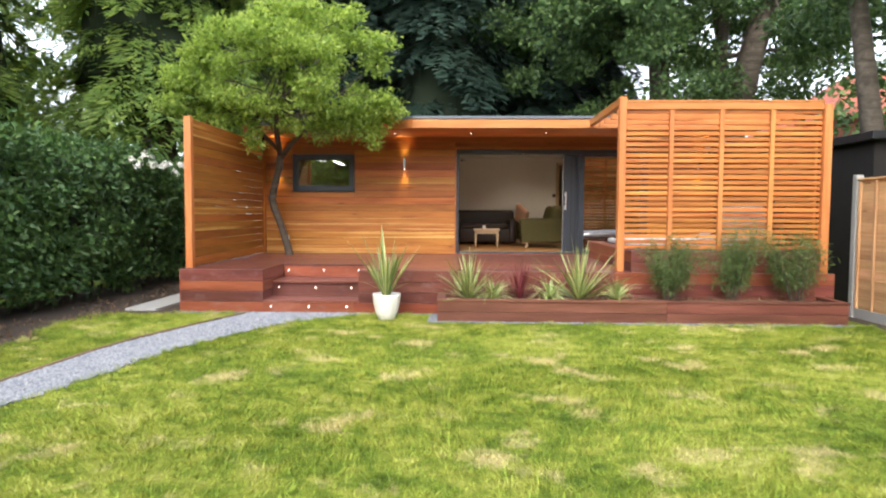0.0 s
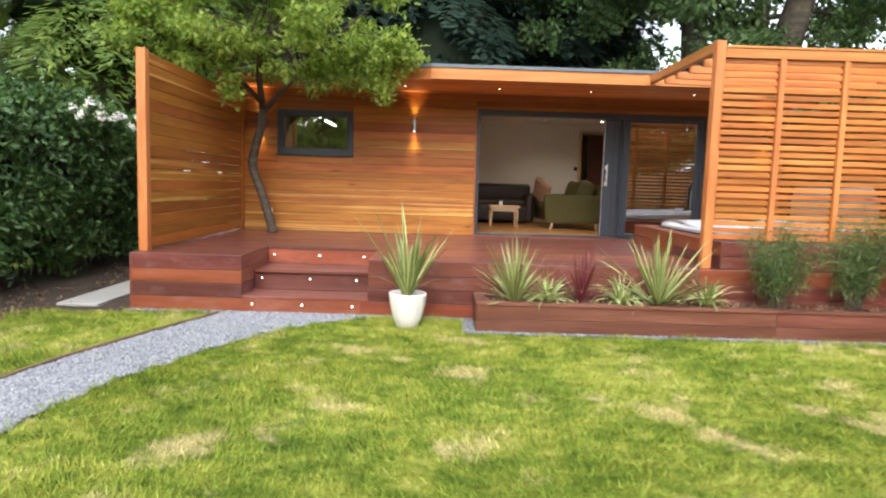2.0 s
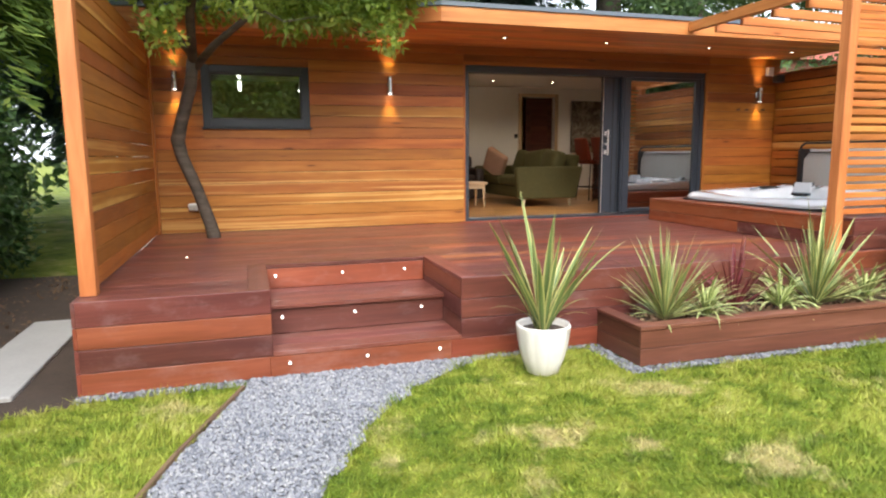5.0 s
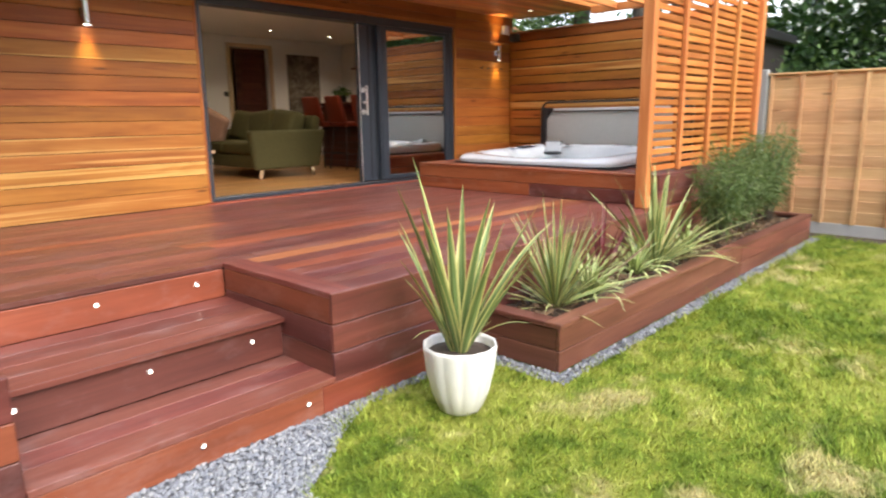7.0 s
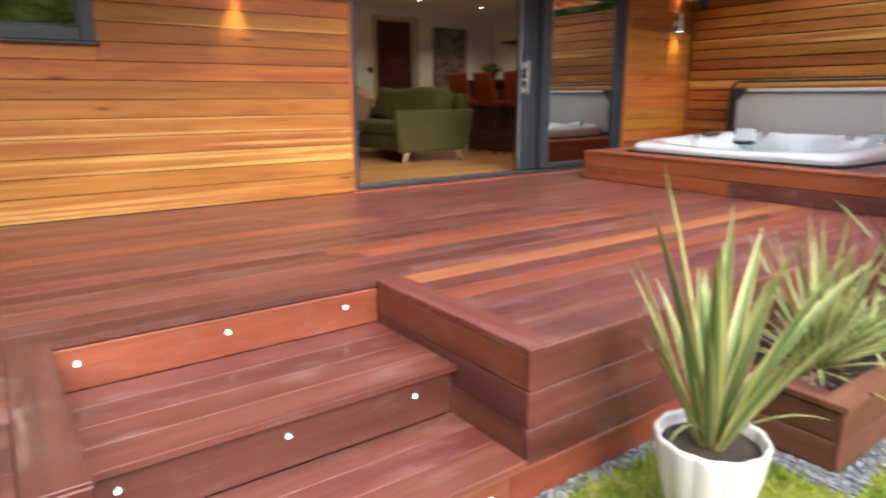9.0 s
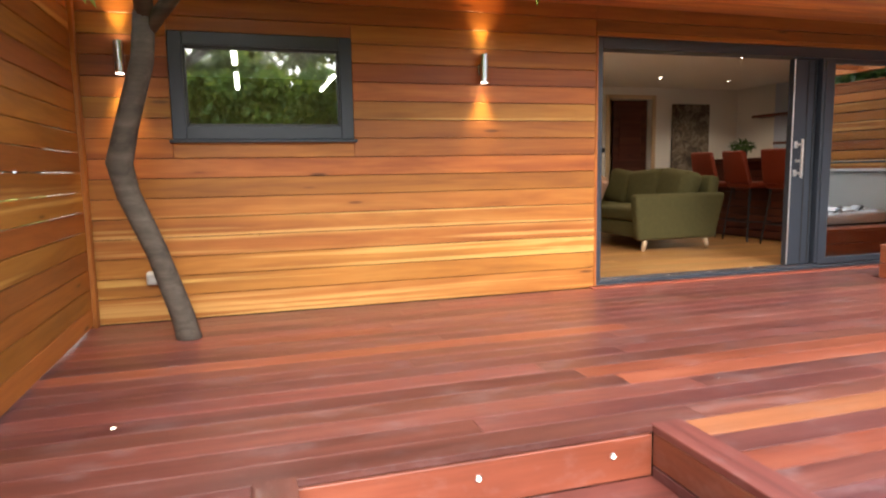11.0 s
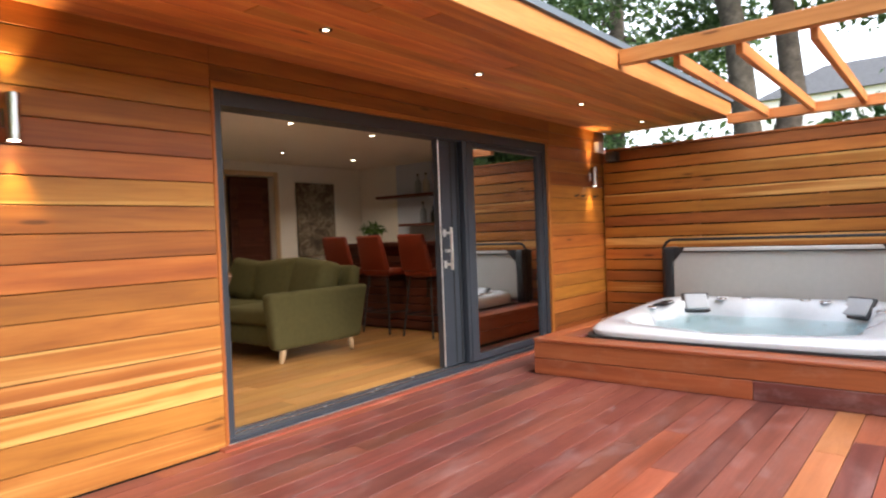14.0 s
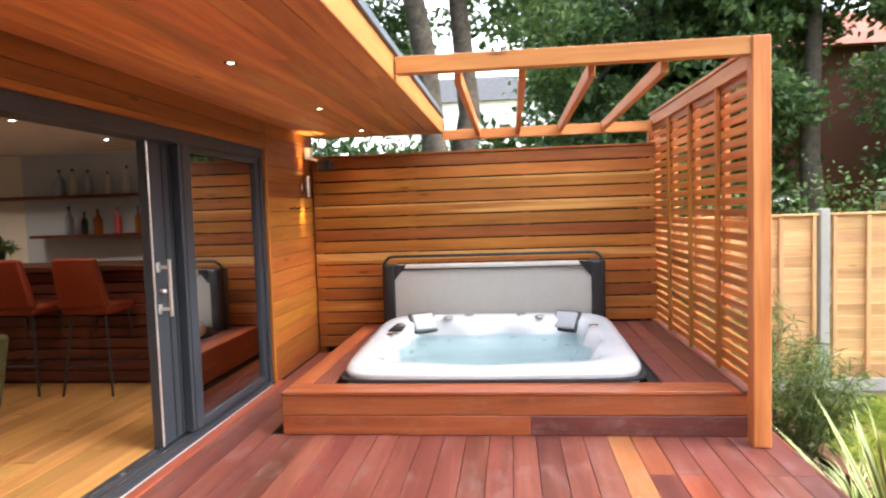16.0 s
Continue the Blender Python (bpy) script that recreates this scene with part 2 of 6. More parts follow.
BLUE_WALL = plain("pale_blue_splashback", (0.50, 0.58, 0.72), 0.6, 0.0, 0.03, 0.03, 60)
CERAMIC = plain("white_glazed_pot", (0.78, 0.77, 0.74), 0.35, 0.0, 0.05, 0.05, 25, coat=0.2)
PAD_GREY = plain("grey_padded_vinyl", (0.42, 0.44, 0.47), 0.5)
SHELL = plain("pearl_acrylic", (0.64, 0.67, 0.71), 0.18, 0.0, 0.07, 0.0, 30, coat=0.5)
CONCRETE = plain("concrete", (0.36, 0.355, 0.34), 0.85, 0.0, 0.12, 0.3, 45)
SOIL = plain("dark_soil", (0.050, 0.034, 0.024), 0.95, 0.0, 0.5, 1.0, 60)
PALE_VINYL = plain("pale_vinyl", (0.62, 0.60, 0.57), 0.5, 0.0, 0.06, 0.08, 18)
COVER_GREY = plain("grey_vinyl_cover", (0.46, 0.445, 0.415), 0.55, 0.0, 0.06, 0.12, 18)
VELVET = plain("green_velvet", (0.088, 0.080, 0.032), 0.9, 0.0, 0.2, 0.15, 22, spec=0.2)
TAN_CLOTH = plain("blush_cushion_cloth", (0.42, 0.26, 0.18), 0.9, 0.0, 0.12, 0.3, 120, spec=0.2)
LEATHER = plain("rust_leather", (0.198, 0.026, 0.008), 0.45, 0.0, 0.15, 0.1, 40)
BROWN_LEATHER = plain("dark_brown_leather", (0.030, 0.018, 0.014), 0.45, 0.0, 0.2, 0.15, 35)
WHITE_PLASTIC = plain("white_plastic", (0.75, 0.75, 0.74), 0.4)
PETAL = plain("white_petals", (0.85, 0.84, 0.80), 0.7)
LED = glow("led_lens", (1.0, 0.86, 0.66), 14.0)
LED_SOFFIT = glow("soffit_led_lens", (1.0, 0.86, 0.66), 3.5)
LED_STEP = glow("step_led", (1.0, 0.93, 0.80), 3.0)
TUBE = glow("white_tube_lamp", (1.0, 0.97, 0.90), 9.0)
PANE = glass("coated_door_glass", (0.74, 0.77, 0.76), 0.60)
CLEAR_PANE = glass("window_glass", (0.80, 0.83, 0.80), 0.34)
LEAF_TREE = leafy("garden_tree_leaves", [(0.05, (0.105, 0.175, 0.042)), (0.5, (0.250, 0.365, 0.085)), (0.95, (0.540, 0.640, 0.190))], 0.45, 0.6, 0.6)
LEAF_HEDGE = leafy("hedge_leaves", [(0.05, (0.024, 0.060, 0.020)), (0.5, (0.055, 0.121, 0.034)), (0.95, (0.138, 0.228, 0.067))], 0.35, 0.15, 0.65)
LEAF_CONIFER = leafy("golden_conifer", [(0.05, (0.050, 0.100, 0.034)), (0.5, (0.165, 0.260, 0.064)), (0.95, (0.420, 0.490, 0.110))], 0.5, 0.4, 0.45)
LEAF_FIR = leafy("dark_conifer", [(0.05, (0.012, 0.026, 0.022)), (0.5, (0.028, 0.055, 0.042)), (0.95, (0.060, 0.100, 0.072))], per_leaf=0.5)
LEAF_WOOD = leafy("woodland_leaves", [(0.05, (0.022, 0.050, 0.022)), (0.5, (0.066, 0.126, 0.042)), (0.95, (0.192, 0.288, 0.090))], per_leaf=0.5, scale=0.4)
LEAF_BAMBOO = leafy("bamboo_leaves", [(0.05, (0.039, 0.075, 0.024)), (0.5, (0.098, 0.156, 0.048)), (0.95, (0.208, 0.275, 0.102))], per_leaf=0.7)


def strap(name, edge, middle):
    """Striped strap leaf: pale margins along a green middle, by the leaf's own width."""
    n = Nodes(name)
    uv = n.node("ShaderNodeSeparateXYZ")
    n.put(uv.inputs[0], n.coords("UV"))
    across = n.math("ABSOLUTE", n.math("SUBTRACT", uv.outputs[0], 0.5))
    wave = n.noise(n.vmath("MULTIPLY", n.coords("UV"), (22.0, 1.2, 1.0)), 1.0, 2)
    c = n.ramp(n.math("ADD", across, n.span(wave, -0.16, 0.16)), [(0.28, middle), (0.40, edge)])
    c = n.hsv(c, 0.5, 1.0, n.span(n.rand(), 0.75, 1.2))
    return n.finish(c, 0.4)


FLAX = strap("variegated_flax", (0.60, 0.56, 0.22), (0.155, 0.225, 0.075))
SPIDER = strap("spider_plant", (0.72, 0.70, 0.36), (0.20, 0.30, 0.07))
RED_LEAF = strap("red_cordyline", (0.23, 0.035, 0.045), (0.11, 0.018, 0.026))


def lawn_tones(n, p):
    """Mown grass: tufts and drifts of green, yellowed and bare patches."""
    wide, mid = n.noise(p, 0.8, 4, 0.6), n.noise(n.vmath("MULTIPLY", p, (1.0, 1.3, 1.0)), 4.2, 5, 0.72, 0.4)
    c = n.ramp(n.math("ADD", n.math("MULTIPLY", wide, 0.4), n.math("MULTIPLY", mid, 0.6)),
               [(0.36, (0.058, 0.106, 0.010)), (0.47, (0.158, 0.217, 0.024)), (0.56, (0.285, 0.318, 0.050)), (0.66, (0.42, 0.41, 0.125))])
    dry = n.ramp(n.noise(n.vmath("ADD", p, (31.0, 7.0, 0.0)), 1.6, 6, 0.66), [(0.55, (0, 0, 0)), (0.66, (1, 1, 1))])
    return n.mix(n.math("MULTIPLY", dry, 0.8), c, (0.56, 0.46, 0.22))


def make_turf():
    n = Nodes("mown_turf")
    p = n.coords()
    fine = n.noise(p, 60, 4, 0.7)
    c = n.hsv(lawn_tones(n, p), 0.5, 1.0, n.span(fine, 0.45, 1.1))
    n.bump(fine, 0.8, 0.03)
    return n.finish(c, 0.9, spec=0.15)


def make_blades():
    n = Nodes("grass_blades")
    c = n.hsv(lawn_tones(n, n.coords()), n.span(n.island(), 0.485, 0.51), 1.0, n.span(n.island(), 0.75, 1.4))
    return n.finish(c, 0.6, spec=0.2)


def make_gravel(name, stones):
    n = Nodes(name)
    p = n.coords()
    if stones:
        c = n.ramp(n.island(), [(0.0, (0.14, 0.150, 0.18)), (0.4, (0.215, 0.228, 0.262)), (0.8, (0.28, 0.29, 0.315)), (1.0, (0.37, 0.37, 0.375))])
        n.bump(n.noise(p, 250, 2), 0.3, 0.002)
    else:
        v = n.node("ShaderNodeTexVoronoi")
        n.put(v.inputs["Vector"], p)
        v.inputs["Scale"].default_value = 55
        c = n.mix(n.noise(p, 40, 3), (0.11, 0.115, 0.13), (0.22, 0.225, 0.24))
        n.bump(v.outputs["Distance"], 1.0, 0.02)
    return n.finish(c, 0.8)


def make_water():
    n = Nodes("tub_water")
    n.bsdf.inputs["Transmission Weight"].default_value = 0.9
    n.bsdf.inputs["IOR"].default_value = 1.33
    n.bump(n.noise(n.coords(), 9, 3, 0.6, 0.4), 0.5, 0.03)
    return n.finish((0.56, 0.86, 0.88), 0.03)


def make_canvas():
    n = Nodes("abstract_canvas")
    p = n.coords()
    c = n.ramp(n.noise(p, 7, 6, 0.7, 1.0), [(0.3, (0.035, 0.03, 0.03)), (0.48, (0.13, 0.10, 0.07)), (0.6, (0.28, 0.25, 0.2)), (0.75, (0.07, 0.06, 0.06))])
    return n.finish(c, 0.7)


def make_tiles(name, low, high):
    n = Nodes(name)
    v = n.node("ShaderNodeTexBrick")
    n.put(v.inputs["Vector"], n.coords("Object"))
    v.inputs["Color1"].default_value, v.inputs["Color2"].default_value = (*low, 1), (*high, 1)
    v.inputs["Mortar"].default_value = (*[k * 0.5 for k in low], 1)
    v.inputs["Scale"].default_value = 4.0
    return n.finish(v.outputs[0], 0.8)


TURF, BLADES = make_turf(), make_blades()
GRAVEL_BED, GRAVEL_STONE = make_gravel("gravel_bed", False), make_gravel("slate_chippings", True)
WATER, CANVAS = make_water(), make_canvas()
RED_TILE = make_tiles("red_roof_tiles", (0.30, 0.07, 0.04), (0.42, 0.11, 0.06))
GREY_TILE = make_tiles("grey_roof_tiles", (0.045, 0.045, 0.05), (0.075, 0.075, 0.08))
BRICK = make_tiles("red_brickwork", (0.25, 0.085, 0.05), (0.34, 0.13, 0.08))

# ---- mesh helpers ----
def thing(name, label="", category="", group="", kind="", at=(0, 0, 0), turn=0):
    """An Empty at a thing's base; its parts are built in its own coordinates."""
    ob = new(name)
    ob.empty_display_size = 0.1
    ob.matrix_basis = pose(*at, 0, 0, turn)
    return tagged(ob, label, category, group, kind)


def link_mesh(name, mesh, material, parent=None, label=""):
    if material and not mesh.materials:
        mesh.materials.append(material)
    ob = new(name, mesh)
    ob.parent = parent
    return tagged(ob, label)


def part(name, bm, material, parent=None, label="", smooth=False):
    mesh = bpy.data.meshes.new(name)
    bm.to_mesh(mesh)
    bm.free()
    if smooth:
        mesh.polygons.foreach_set("use_smooth", [True] * len(mesh.polygons))
    return link_mesh(name, mesh, material, parent, label)


def raw(name, verts, faces, material, parent=None, label="", smooth=False):
    mesh = bpy.data.meshes.new(name)
    mesh.from_pydata(verts, [], faces)
    mesh.update()
    if smooth:
        mesh.polygons.foreach_set("use_smooth", [True] * len(mesh.polygons))
    return link_mesh(name, mesh, material, parent, label)


def add_box(bm, x0, x1, y0, y1, z0, z1, bevel=0.0, segments=1):
    made = bmesh.ops.create_cube(bm, size=1.0)["verts"]
    for v in made:
        v.co = Vector(((x0 + x1) / 2 + v.co.x * (x1 - x0), (y0 + y1) / 2 + v.co.y * (y1 - y0), (z0 + z1) / 2 + v.co.z * (z1 - z0)))
    if bevel:
        edges = {e for v in made for e in v.link_edges}
        bmesh.ops.bevel(bm, geom=list(edges), offset=bevel, segments=segments, profile=0.5, affect="EDGES")
    return bm


def box(x0, x1, y0, y1, z0, z1, bevel=0.0, segments=1):
    return add_box(bmesh.new(), x0, x1, y0, y1, z0, z1, bevel, segments)


def add_tube(bm, points, radii, sides=8, caps=True):
    """A tube along points; radii one number or one a point."""
    points = [Vector(p) for p in points]
    radii = [radii] * len(points) if isinstance(radii, (int, float)) else radii
    rings = []
    for i, (p, r) in enumerate(zip(points, radii)):
        along = (points[min(i + 1, len(points) - 1)] - points[max(i - 1, 0)]).normalized()
        side = along.orthogonal().normalized() if not rings else (last - along * last.dot(along)).normalized()
        last = side
        other = along.cross(side)
        rings.append([bm.verts.new(p + (side * math.cos(a) + other * math.sin(a)) * r) for a in (2 * math.pi * k / sides for k in range(sides))])
    for a, b in zip(rings, rings[1:]):
        for k in range(sides):
            bm.faces.new((a[k], a[(k + 1) % sides], b[(k + 1) % sides], b[k]))
    if caps:
        bm.faces.new(list(reversed(rings[0])))
        bm.faces.new(rings[-1])
    return bm


def tube(points, radii, sides=8):
    return add_tube(bmesh.new(), points, radii, sides)


def lathe(profile, sides=32, lobes=0, depth=0.0):
    """A turned shape from (radius, height) pairs; lobes flute its side."""
    bm = bmesh.new()
    rings = []
    for r, z in profile:
        ring = []
        for k in range(sides):
            a = 2 * math.pi * k / sides
            q = r * (1 - depth * (1 - abs(math.cos(a * lobes / 2))) if lobes else 1)
            ring.append(bm.verts.new((q * math.cos(a), q * math.sin(a), z)))
        rings.append(ring)
    for a, b in zip(rings, rings[1:]):
        for k in range(sides):
            bm.faces.new((a[k], a[(k + 1) % sides], b[(k + 1) % sides], b[k]))
    bm.faces.new(list(reversed(rings[0])))
    bm.faces.new(rings[-1])
    return bm


BOARDS = {}


def board(name, x0, x1, y0, y1, z0, z1, material, parent, axis="x", chamfer=0.004, label=""):
    """One timber piece between bounds; its grain lies along axis. Alike pieces share a mesh."""
    size = {"x": (x1 - x0, y1 - y0, z1 - z0), "y": (y1 - y0, x1 - x0, z1 - z0), "z": (z1 - z0, y1 - y0, x1 - x0)}[axis]
    key = (tuple(round(s, 3) for s in size), material.name, chamfer)
    if key not in BOARDS:
        a, b, c = (s / 2 for s in size)
        bm = box(-a, a, -b, b, -c, c, min(chamfer, min(size) * 0.3))
        mesh = bpy.data.meshes.new(name)
        bm.to_mesh(mesh)
        bm.free()
        mesh.materials.append(material)
        BOARDS[key] = mesh
    ob = new(name, BOARDS[key])
    ob.parent = parent
    ob.matrix_basis = pose((x0 + x1) / 2, (y0 + y1) / 2, (z0 + z1) / 2, 0, -90 if axis == "z" else 0, 90 if axis == "y" else 0)
    return tagged(ob, label)


def leaf_cloud(name, clumps, count, length, width, material, parent=None, seed=1, shell=0.55, lift=0.4, droop=0.0, kind="stuff", label=""):
    """Many small folded leaves spread through ellipsoid clumps (x, y, z, rx, ry, rz)."""
    g = np.random.default_rng(seed)
    c = np.array(clumps, float)
    weight = (c[:, 3] * c[:, 4] * c[:, 5]) ** 0.75
    pick = g.choice(len(c), count, p=weight / weight.sum())
    d = g.normal(size=(count, 3))
    d /= np.linalg.norm(d, axis=1, keepdims=True)
    r = shell + (1 - shell) * g.random((count, 1)) ** 0.7
    r *= 1 + 0.16 * g.normal(size=(count, 1))
    p = c[pick, :3] + d * r * c[pick, 3:]
    along = g.normal(size=(count, 3)) + d * 0.7
    along[:, 2] -= droop
    along /= np.linalg.norm(along, axis=1, keepdims=True)
    up = g.normal(size=(count, 3)) * 0.8 + d * 0.5
    up[:, 2] += lift
    side = np.cross(along, up)
    side /= np.linalg.norm(side, axis=1, keepdims=True) + 1e-9
    nrm = np.cross(side, along)
    s = (0.6 + 0.8 * g.random((count, 1)))
    a, w = along * length * s, side * width * s * 0.5
    fold = nrm * width * s * 0.18
    v = np.stack([p, p + a * 0.45 + w + fold, p + a, p + a * 0.45 - w + fold], 1).reshape(-1, 3)
    f = np.arange(count * 4).reshape(-1, 4)
    mesh = bpy.data.meshes.new(name)
    mesh.from_pydata(v.tolist(), [], f.tolist())
    ob = link_mesh(name, mesh, material, parent, label)
    return tagged(ob, kind=kind)


def limb_tree(name, label, at, stems, clumps, leaves, leaf_size, leaf_mat, seed, group="", spread=0.55, droop=0.1, twigs=10):
    """A tree: tapered stems with limbs into a crown of many leaves."""
    tree = thing(name, label, "tree", group, at=at)
    g = random.Random(seed)
    for pts, r0, r1 in stems:
        m = len(pts) - 1
        part("trunk", tube(pts, [r0 + (r1 - r0) * i / m for i in range(m + 1)], 10), BARK, tree, smooth=True)
    tops = [s[0][-1] for s in stems] + [s[0][-2] for s in stems]
    for i in range(twigs):
        c = clumps[i % len(clumps)]
        a = Vector(tops[i % len(tops)])
        b = Vector((c[0] + g.uniform(-.5, .5) * c[3], c[1] + g.uniform(-.5, .5) * c[4], c[2] + g.uniform(-.2, .6) * c[5]))
        mid = (a + b) / 2 + Vector((g.uniform(-.2, .2), g.uniform(-.2, .2), g.uniform(0, .3))) * (b - a).length
        r = min(s[2] for s in stems) * 0.7
        part("limb", tube([a, mid, b], [r, r * 0.6, r * 0.2], 6), BARK, tree, smooth=True)
    leaf_cloud("crown", clumps, leaves, leaf_size[0], leaf_size[1], leaf_mat, tree, seed, spread, 0.5, droop)
    return tree


# ---- ground, lawn and path ----
ground = raw("ground", [(-400, -400, 0), (400, -400, 0), (400, 400, 0), (-400, 400, 0)], [(0, 1, 2, 3)], TURF)
tagged(ground, "mown lawn with yellowed patches running to the fence and hedge", "lawn", kind="structure")

PATH_L = [(9.17, -2.74), (8.97, -2.78), (8.08, -3.10), (7.2, -3.36), (6.5, -3.48), (5.3, -3.56), (4.0, -3.75), (2.0, -4.2), (-7.9, -4.5)]
PATH_R = [(9.17, -0.95), (9.0, -1.25), (8.65, -1.75), (8.2, -2.08), (7.7, -2.36), (6.56, -2.78), (5.9, -2.86), (4.75, -3.10), (4.0, -3.2), (2.0, -3.5), (-7.9, -3.6)]


def along_edge(edge, y):
    for (ya, xa), (yb, xb) in zip(edge, edge[1:]):
        if yb <= y <= ya:
            return xa + (xb - xa) * (ya - y) / (ya - yb)
    return None


def on_gravel(x, y, slack=0.0):
    if -7.9 <= y <= 9.17:
        a, b = along_edge(PATH_L, y), along_edge(PATH_R, y)
        wob = 0.025 * math.sin(y * 9.0) + 0.02 * math.sin(y * 23.0)
        if a + slack <= x <= b + wob - slack:
            return True
    if -3.8 < x < -2.6 and 9.05 + slack < y < 9.18:
        return True
    if -1.3 < x < -0.1 and 9.10 + slack < y < 9.18:
        return True
    if -0.17 + slack < x < 5.3 and 8.46 + slack + 0.02 * math.sin(x * 7) < y < 8.60:
        return True
    return -0.20 + slack < x < -0.05 and 8.46 < y < 9.18


def on_soil(x, y):
    return x < -4.75 + 0.12 * math.sin(y * 2.1) or (x < -3.76 and y > 9.0) or x > 5.45 + 0.08 * math.sin(y * 3)


def blocked(x, y):
    return (x > -3.78 and y > 9.17) or (x > -0.09 and y > 8.55)


rows = 170
path_v, path_f = [], []
for i in range(rows + 1):
    y = 9.17 - (9.17 + 7.9) * i / rows
    path_v += [(along_edge(PATH_L, y), y, 0.006), (along_edge(PATH_R, y), y, 0.006)]
    if i:
        path_f.append((2 * i - 2, 2 * i, 2 * i + 1, 2 * i - 1))
gravel_path = raw("path", path_v, path_f, GRAVEL_BED)
tagged(gravel_path, "curving path of grey slate chippings leading to the steps", "gravel path", kind="structure")
bm = bmesh.new()
for x0, x1, y0, y1 in ((-3.8, -2.74, 9.06, 9.18), (-0.95, -0.2, 9.11, 9.18), (-0.18, 5.25, 8.47, 8.56), (-0.20, -0.08, 8.56, 9.11)):
    add_box(bm, x0, x1, y0, y1, -0.02, 0.005)
tagged(part("gravel_strip", bm, GRAVEL_BED), "narrow strip of grey chippings along the timber edges", "gravel strip", kind="structure")


def scatter_stones(name, count, seed):
    g = np.random.default_rng(seed)
    v, f, made = [], [], 0
    tries = 0
    while made < count and tries < count * 30:
        tries += 1
        if g.random() < 0.30:
            x, y = g.uniform(-3.8, 5.3), g.uniform(8.45, 9.18)
        else:
            y = g.uniform(3.4, 9.17)
            x = g.uniform(along_edge(PATH_L, y), along_edge(PATH_R, y) + 0.06)
        if not on_gravel(x, y, -0.02 * g.random()) or blocked(x, y):
            continue
        near = 1.0 if y > 7 else 1.25
        a, b, c = g.uniform(0.007, 0.015, 3) * near
        t = g.uniform(0, 3.14)
        ct, st = math.cos(t), math.sin(t)
        z = 0.008 + g.uniform(0, 0.012)
        n0 = len(v)
        for dx, dy, dz in ((a, 0, 0.3 * c), (0, b, -0.2 * c), (-a * 0.9, 0.2 * b, 0.2 * c), (0.1 * a, -b, -0.3 * c), (0.2 * a, 0.1 * b, c * 0.8), (0, 0, -c)):
            v.append((x + dx * ct - dy * st, y + dx * st + dy * ct, z + dz))
        for q in ((0, 1, 4), (1, 2, 4), (2, 3, 4), (3, 0, 4), (1, 0, 5), (2, 1, 5), (3, 2, 5), (0, 3, 5)):
            f.append(tuple(n0 + k for k in q))
        made += 1
    return tagged(raw(name, v, f, GRAVEL_STONE), "loose grey slate chippings of the path", "gravel", kind="stuff")


scatter_stones("gravel", 34000, 5)


def grow_grass(count, seed):
    """Blades in uneven tufts, longer along the edges of the path and the beds."""
    g = np.random.default_rng(seed)
    y = 1.5 + 7.7 * g.random(count) ** 0.8
    x = g.uniform(-5.0, 5.6, count)
    tuft = np.sin(x * 5.1 + 2.0 * np.sin(y * 3.7)) * np.sin(y * 6.3 + 1.6 * np.sin(x * 4.3)) + 0.6 * np.sin(x * 13.0 + y * 9.0) * np.sin(y * 17.0 - x * 5.0)
    rim = np.array([on_gravel(a, b, -0.06) or on_soil(a + 0.05, b) or on_soil(a - 0.05, b) or blocked(a, b + 0.05) for a, b in zip(x, y)])
    bare = np.array([on_gravel(a, b, 0.01) or on_soil(a, b) or blocked(a, b) for a, b in zip(x, y)])
    h = g.uniform(0.016, 0.040, count) * (1.0 + 0.45 * tuft.clip(-0.8, 1.6)) * np.where(rim, 1.5, 1.0)
    keep = ~bare
    x, y, h, n = x[keep], y[keep], h[keep], int(keep.sum())
    a = g.uniform(0, 6.28, n)
    lean = g.normal(0, 0.65, (n, 2)) * h[:, None] + 0.25 * h[:, None] * np.stack([np.sin(x * 2.3 + y), np.cos(y * 1.9 - x)], 1)
    w = np.where(g.random(n) < 0.3, 0.0048, 0.0030)
    dx, dy, zero = w * np.cos(a), w * np.sin(a), np.zeros(n)
    v = np.stack([np.stack([x - dx, y - dy, zero], 1), np.stack([x + dx, y + dy, zero], 1), np.stack([x + lean[:, 0], y + lean[:, 1], h], 1)], 1).reshape(-1, 3)
    return tagged(raw("grass", v.tolist(), np.arange(n * 3).reshape(-1, 3).tolist(), BLADES), "short mown grass, green with dry yellow patches", "grass", kind="stuff")


grow_grass(330000, 8)
sv, sf = [], []
for i in range(81):
    y = -6 + 20 * i / 80
    sv += [(-6.5, y, 0.004), (-4.72 + 0.12 * math.sin(y * 2.1) if y < 9 else -3.8, y, 0.004)]
    if i:
        sf.append((2 * i - 2, 2 * i - 1, 2 * i + 1, 2 * i))
tagged(raw("soil_bed", sv, sf, SOIL), "bare earth under the hedge", "soil", kind="structure")
sv, sf = [], []
for i in range(81):
    y = -6 + 15.4 * i / 80
    sv += [(5.42 + 0.08 * math.sin(y * 3), y, 0.004), (6.4, y, 0.004)]
    if i:
        sf.append((2 * i - 2, 2 * i - 1, 2 * i + 1, 2 * i))
tagged(raw("soil_strip", sv, sf, SOIL), "bare earth along the fence foot", "soil", kind="structure")
edging = thing("lawn_edging", "weathered timber strip edging the gravel path", "edging", kind="structure")
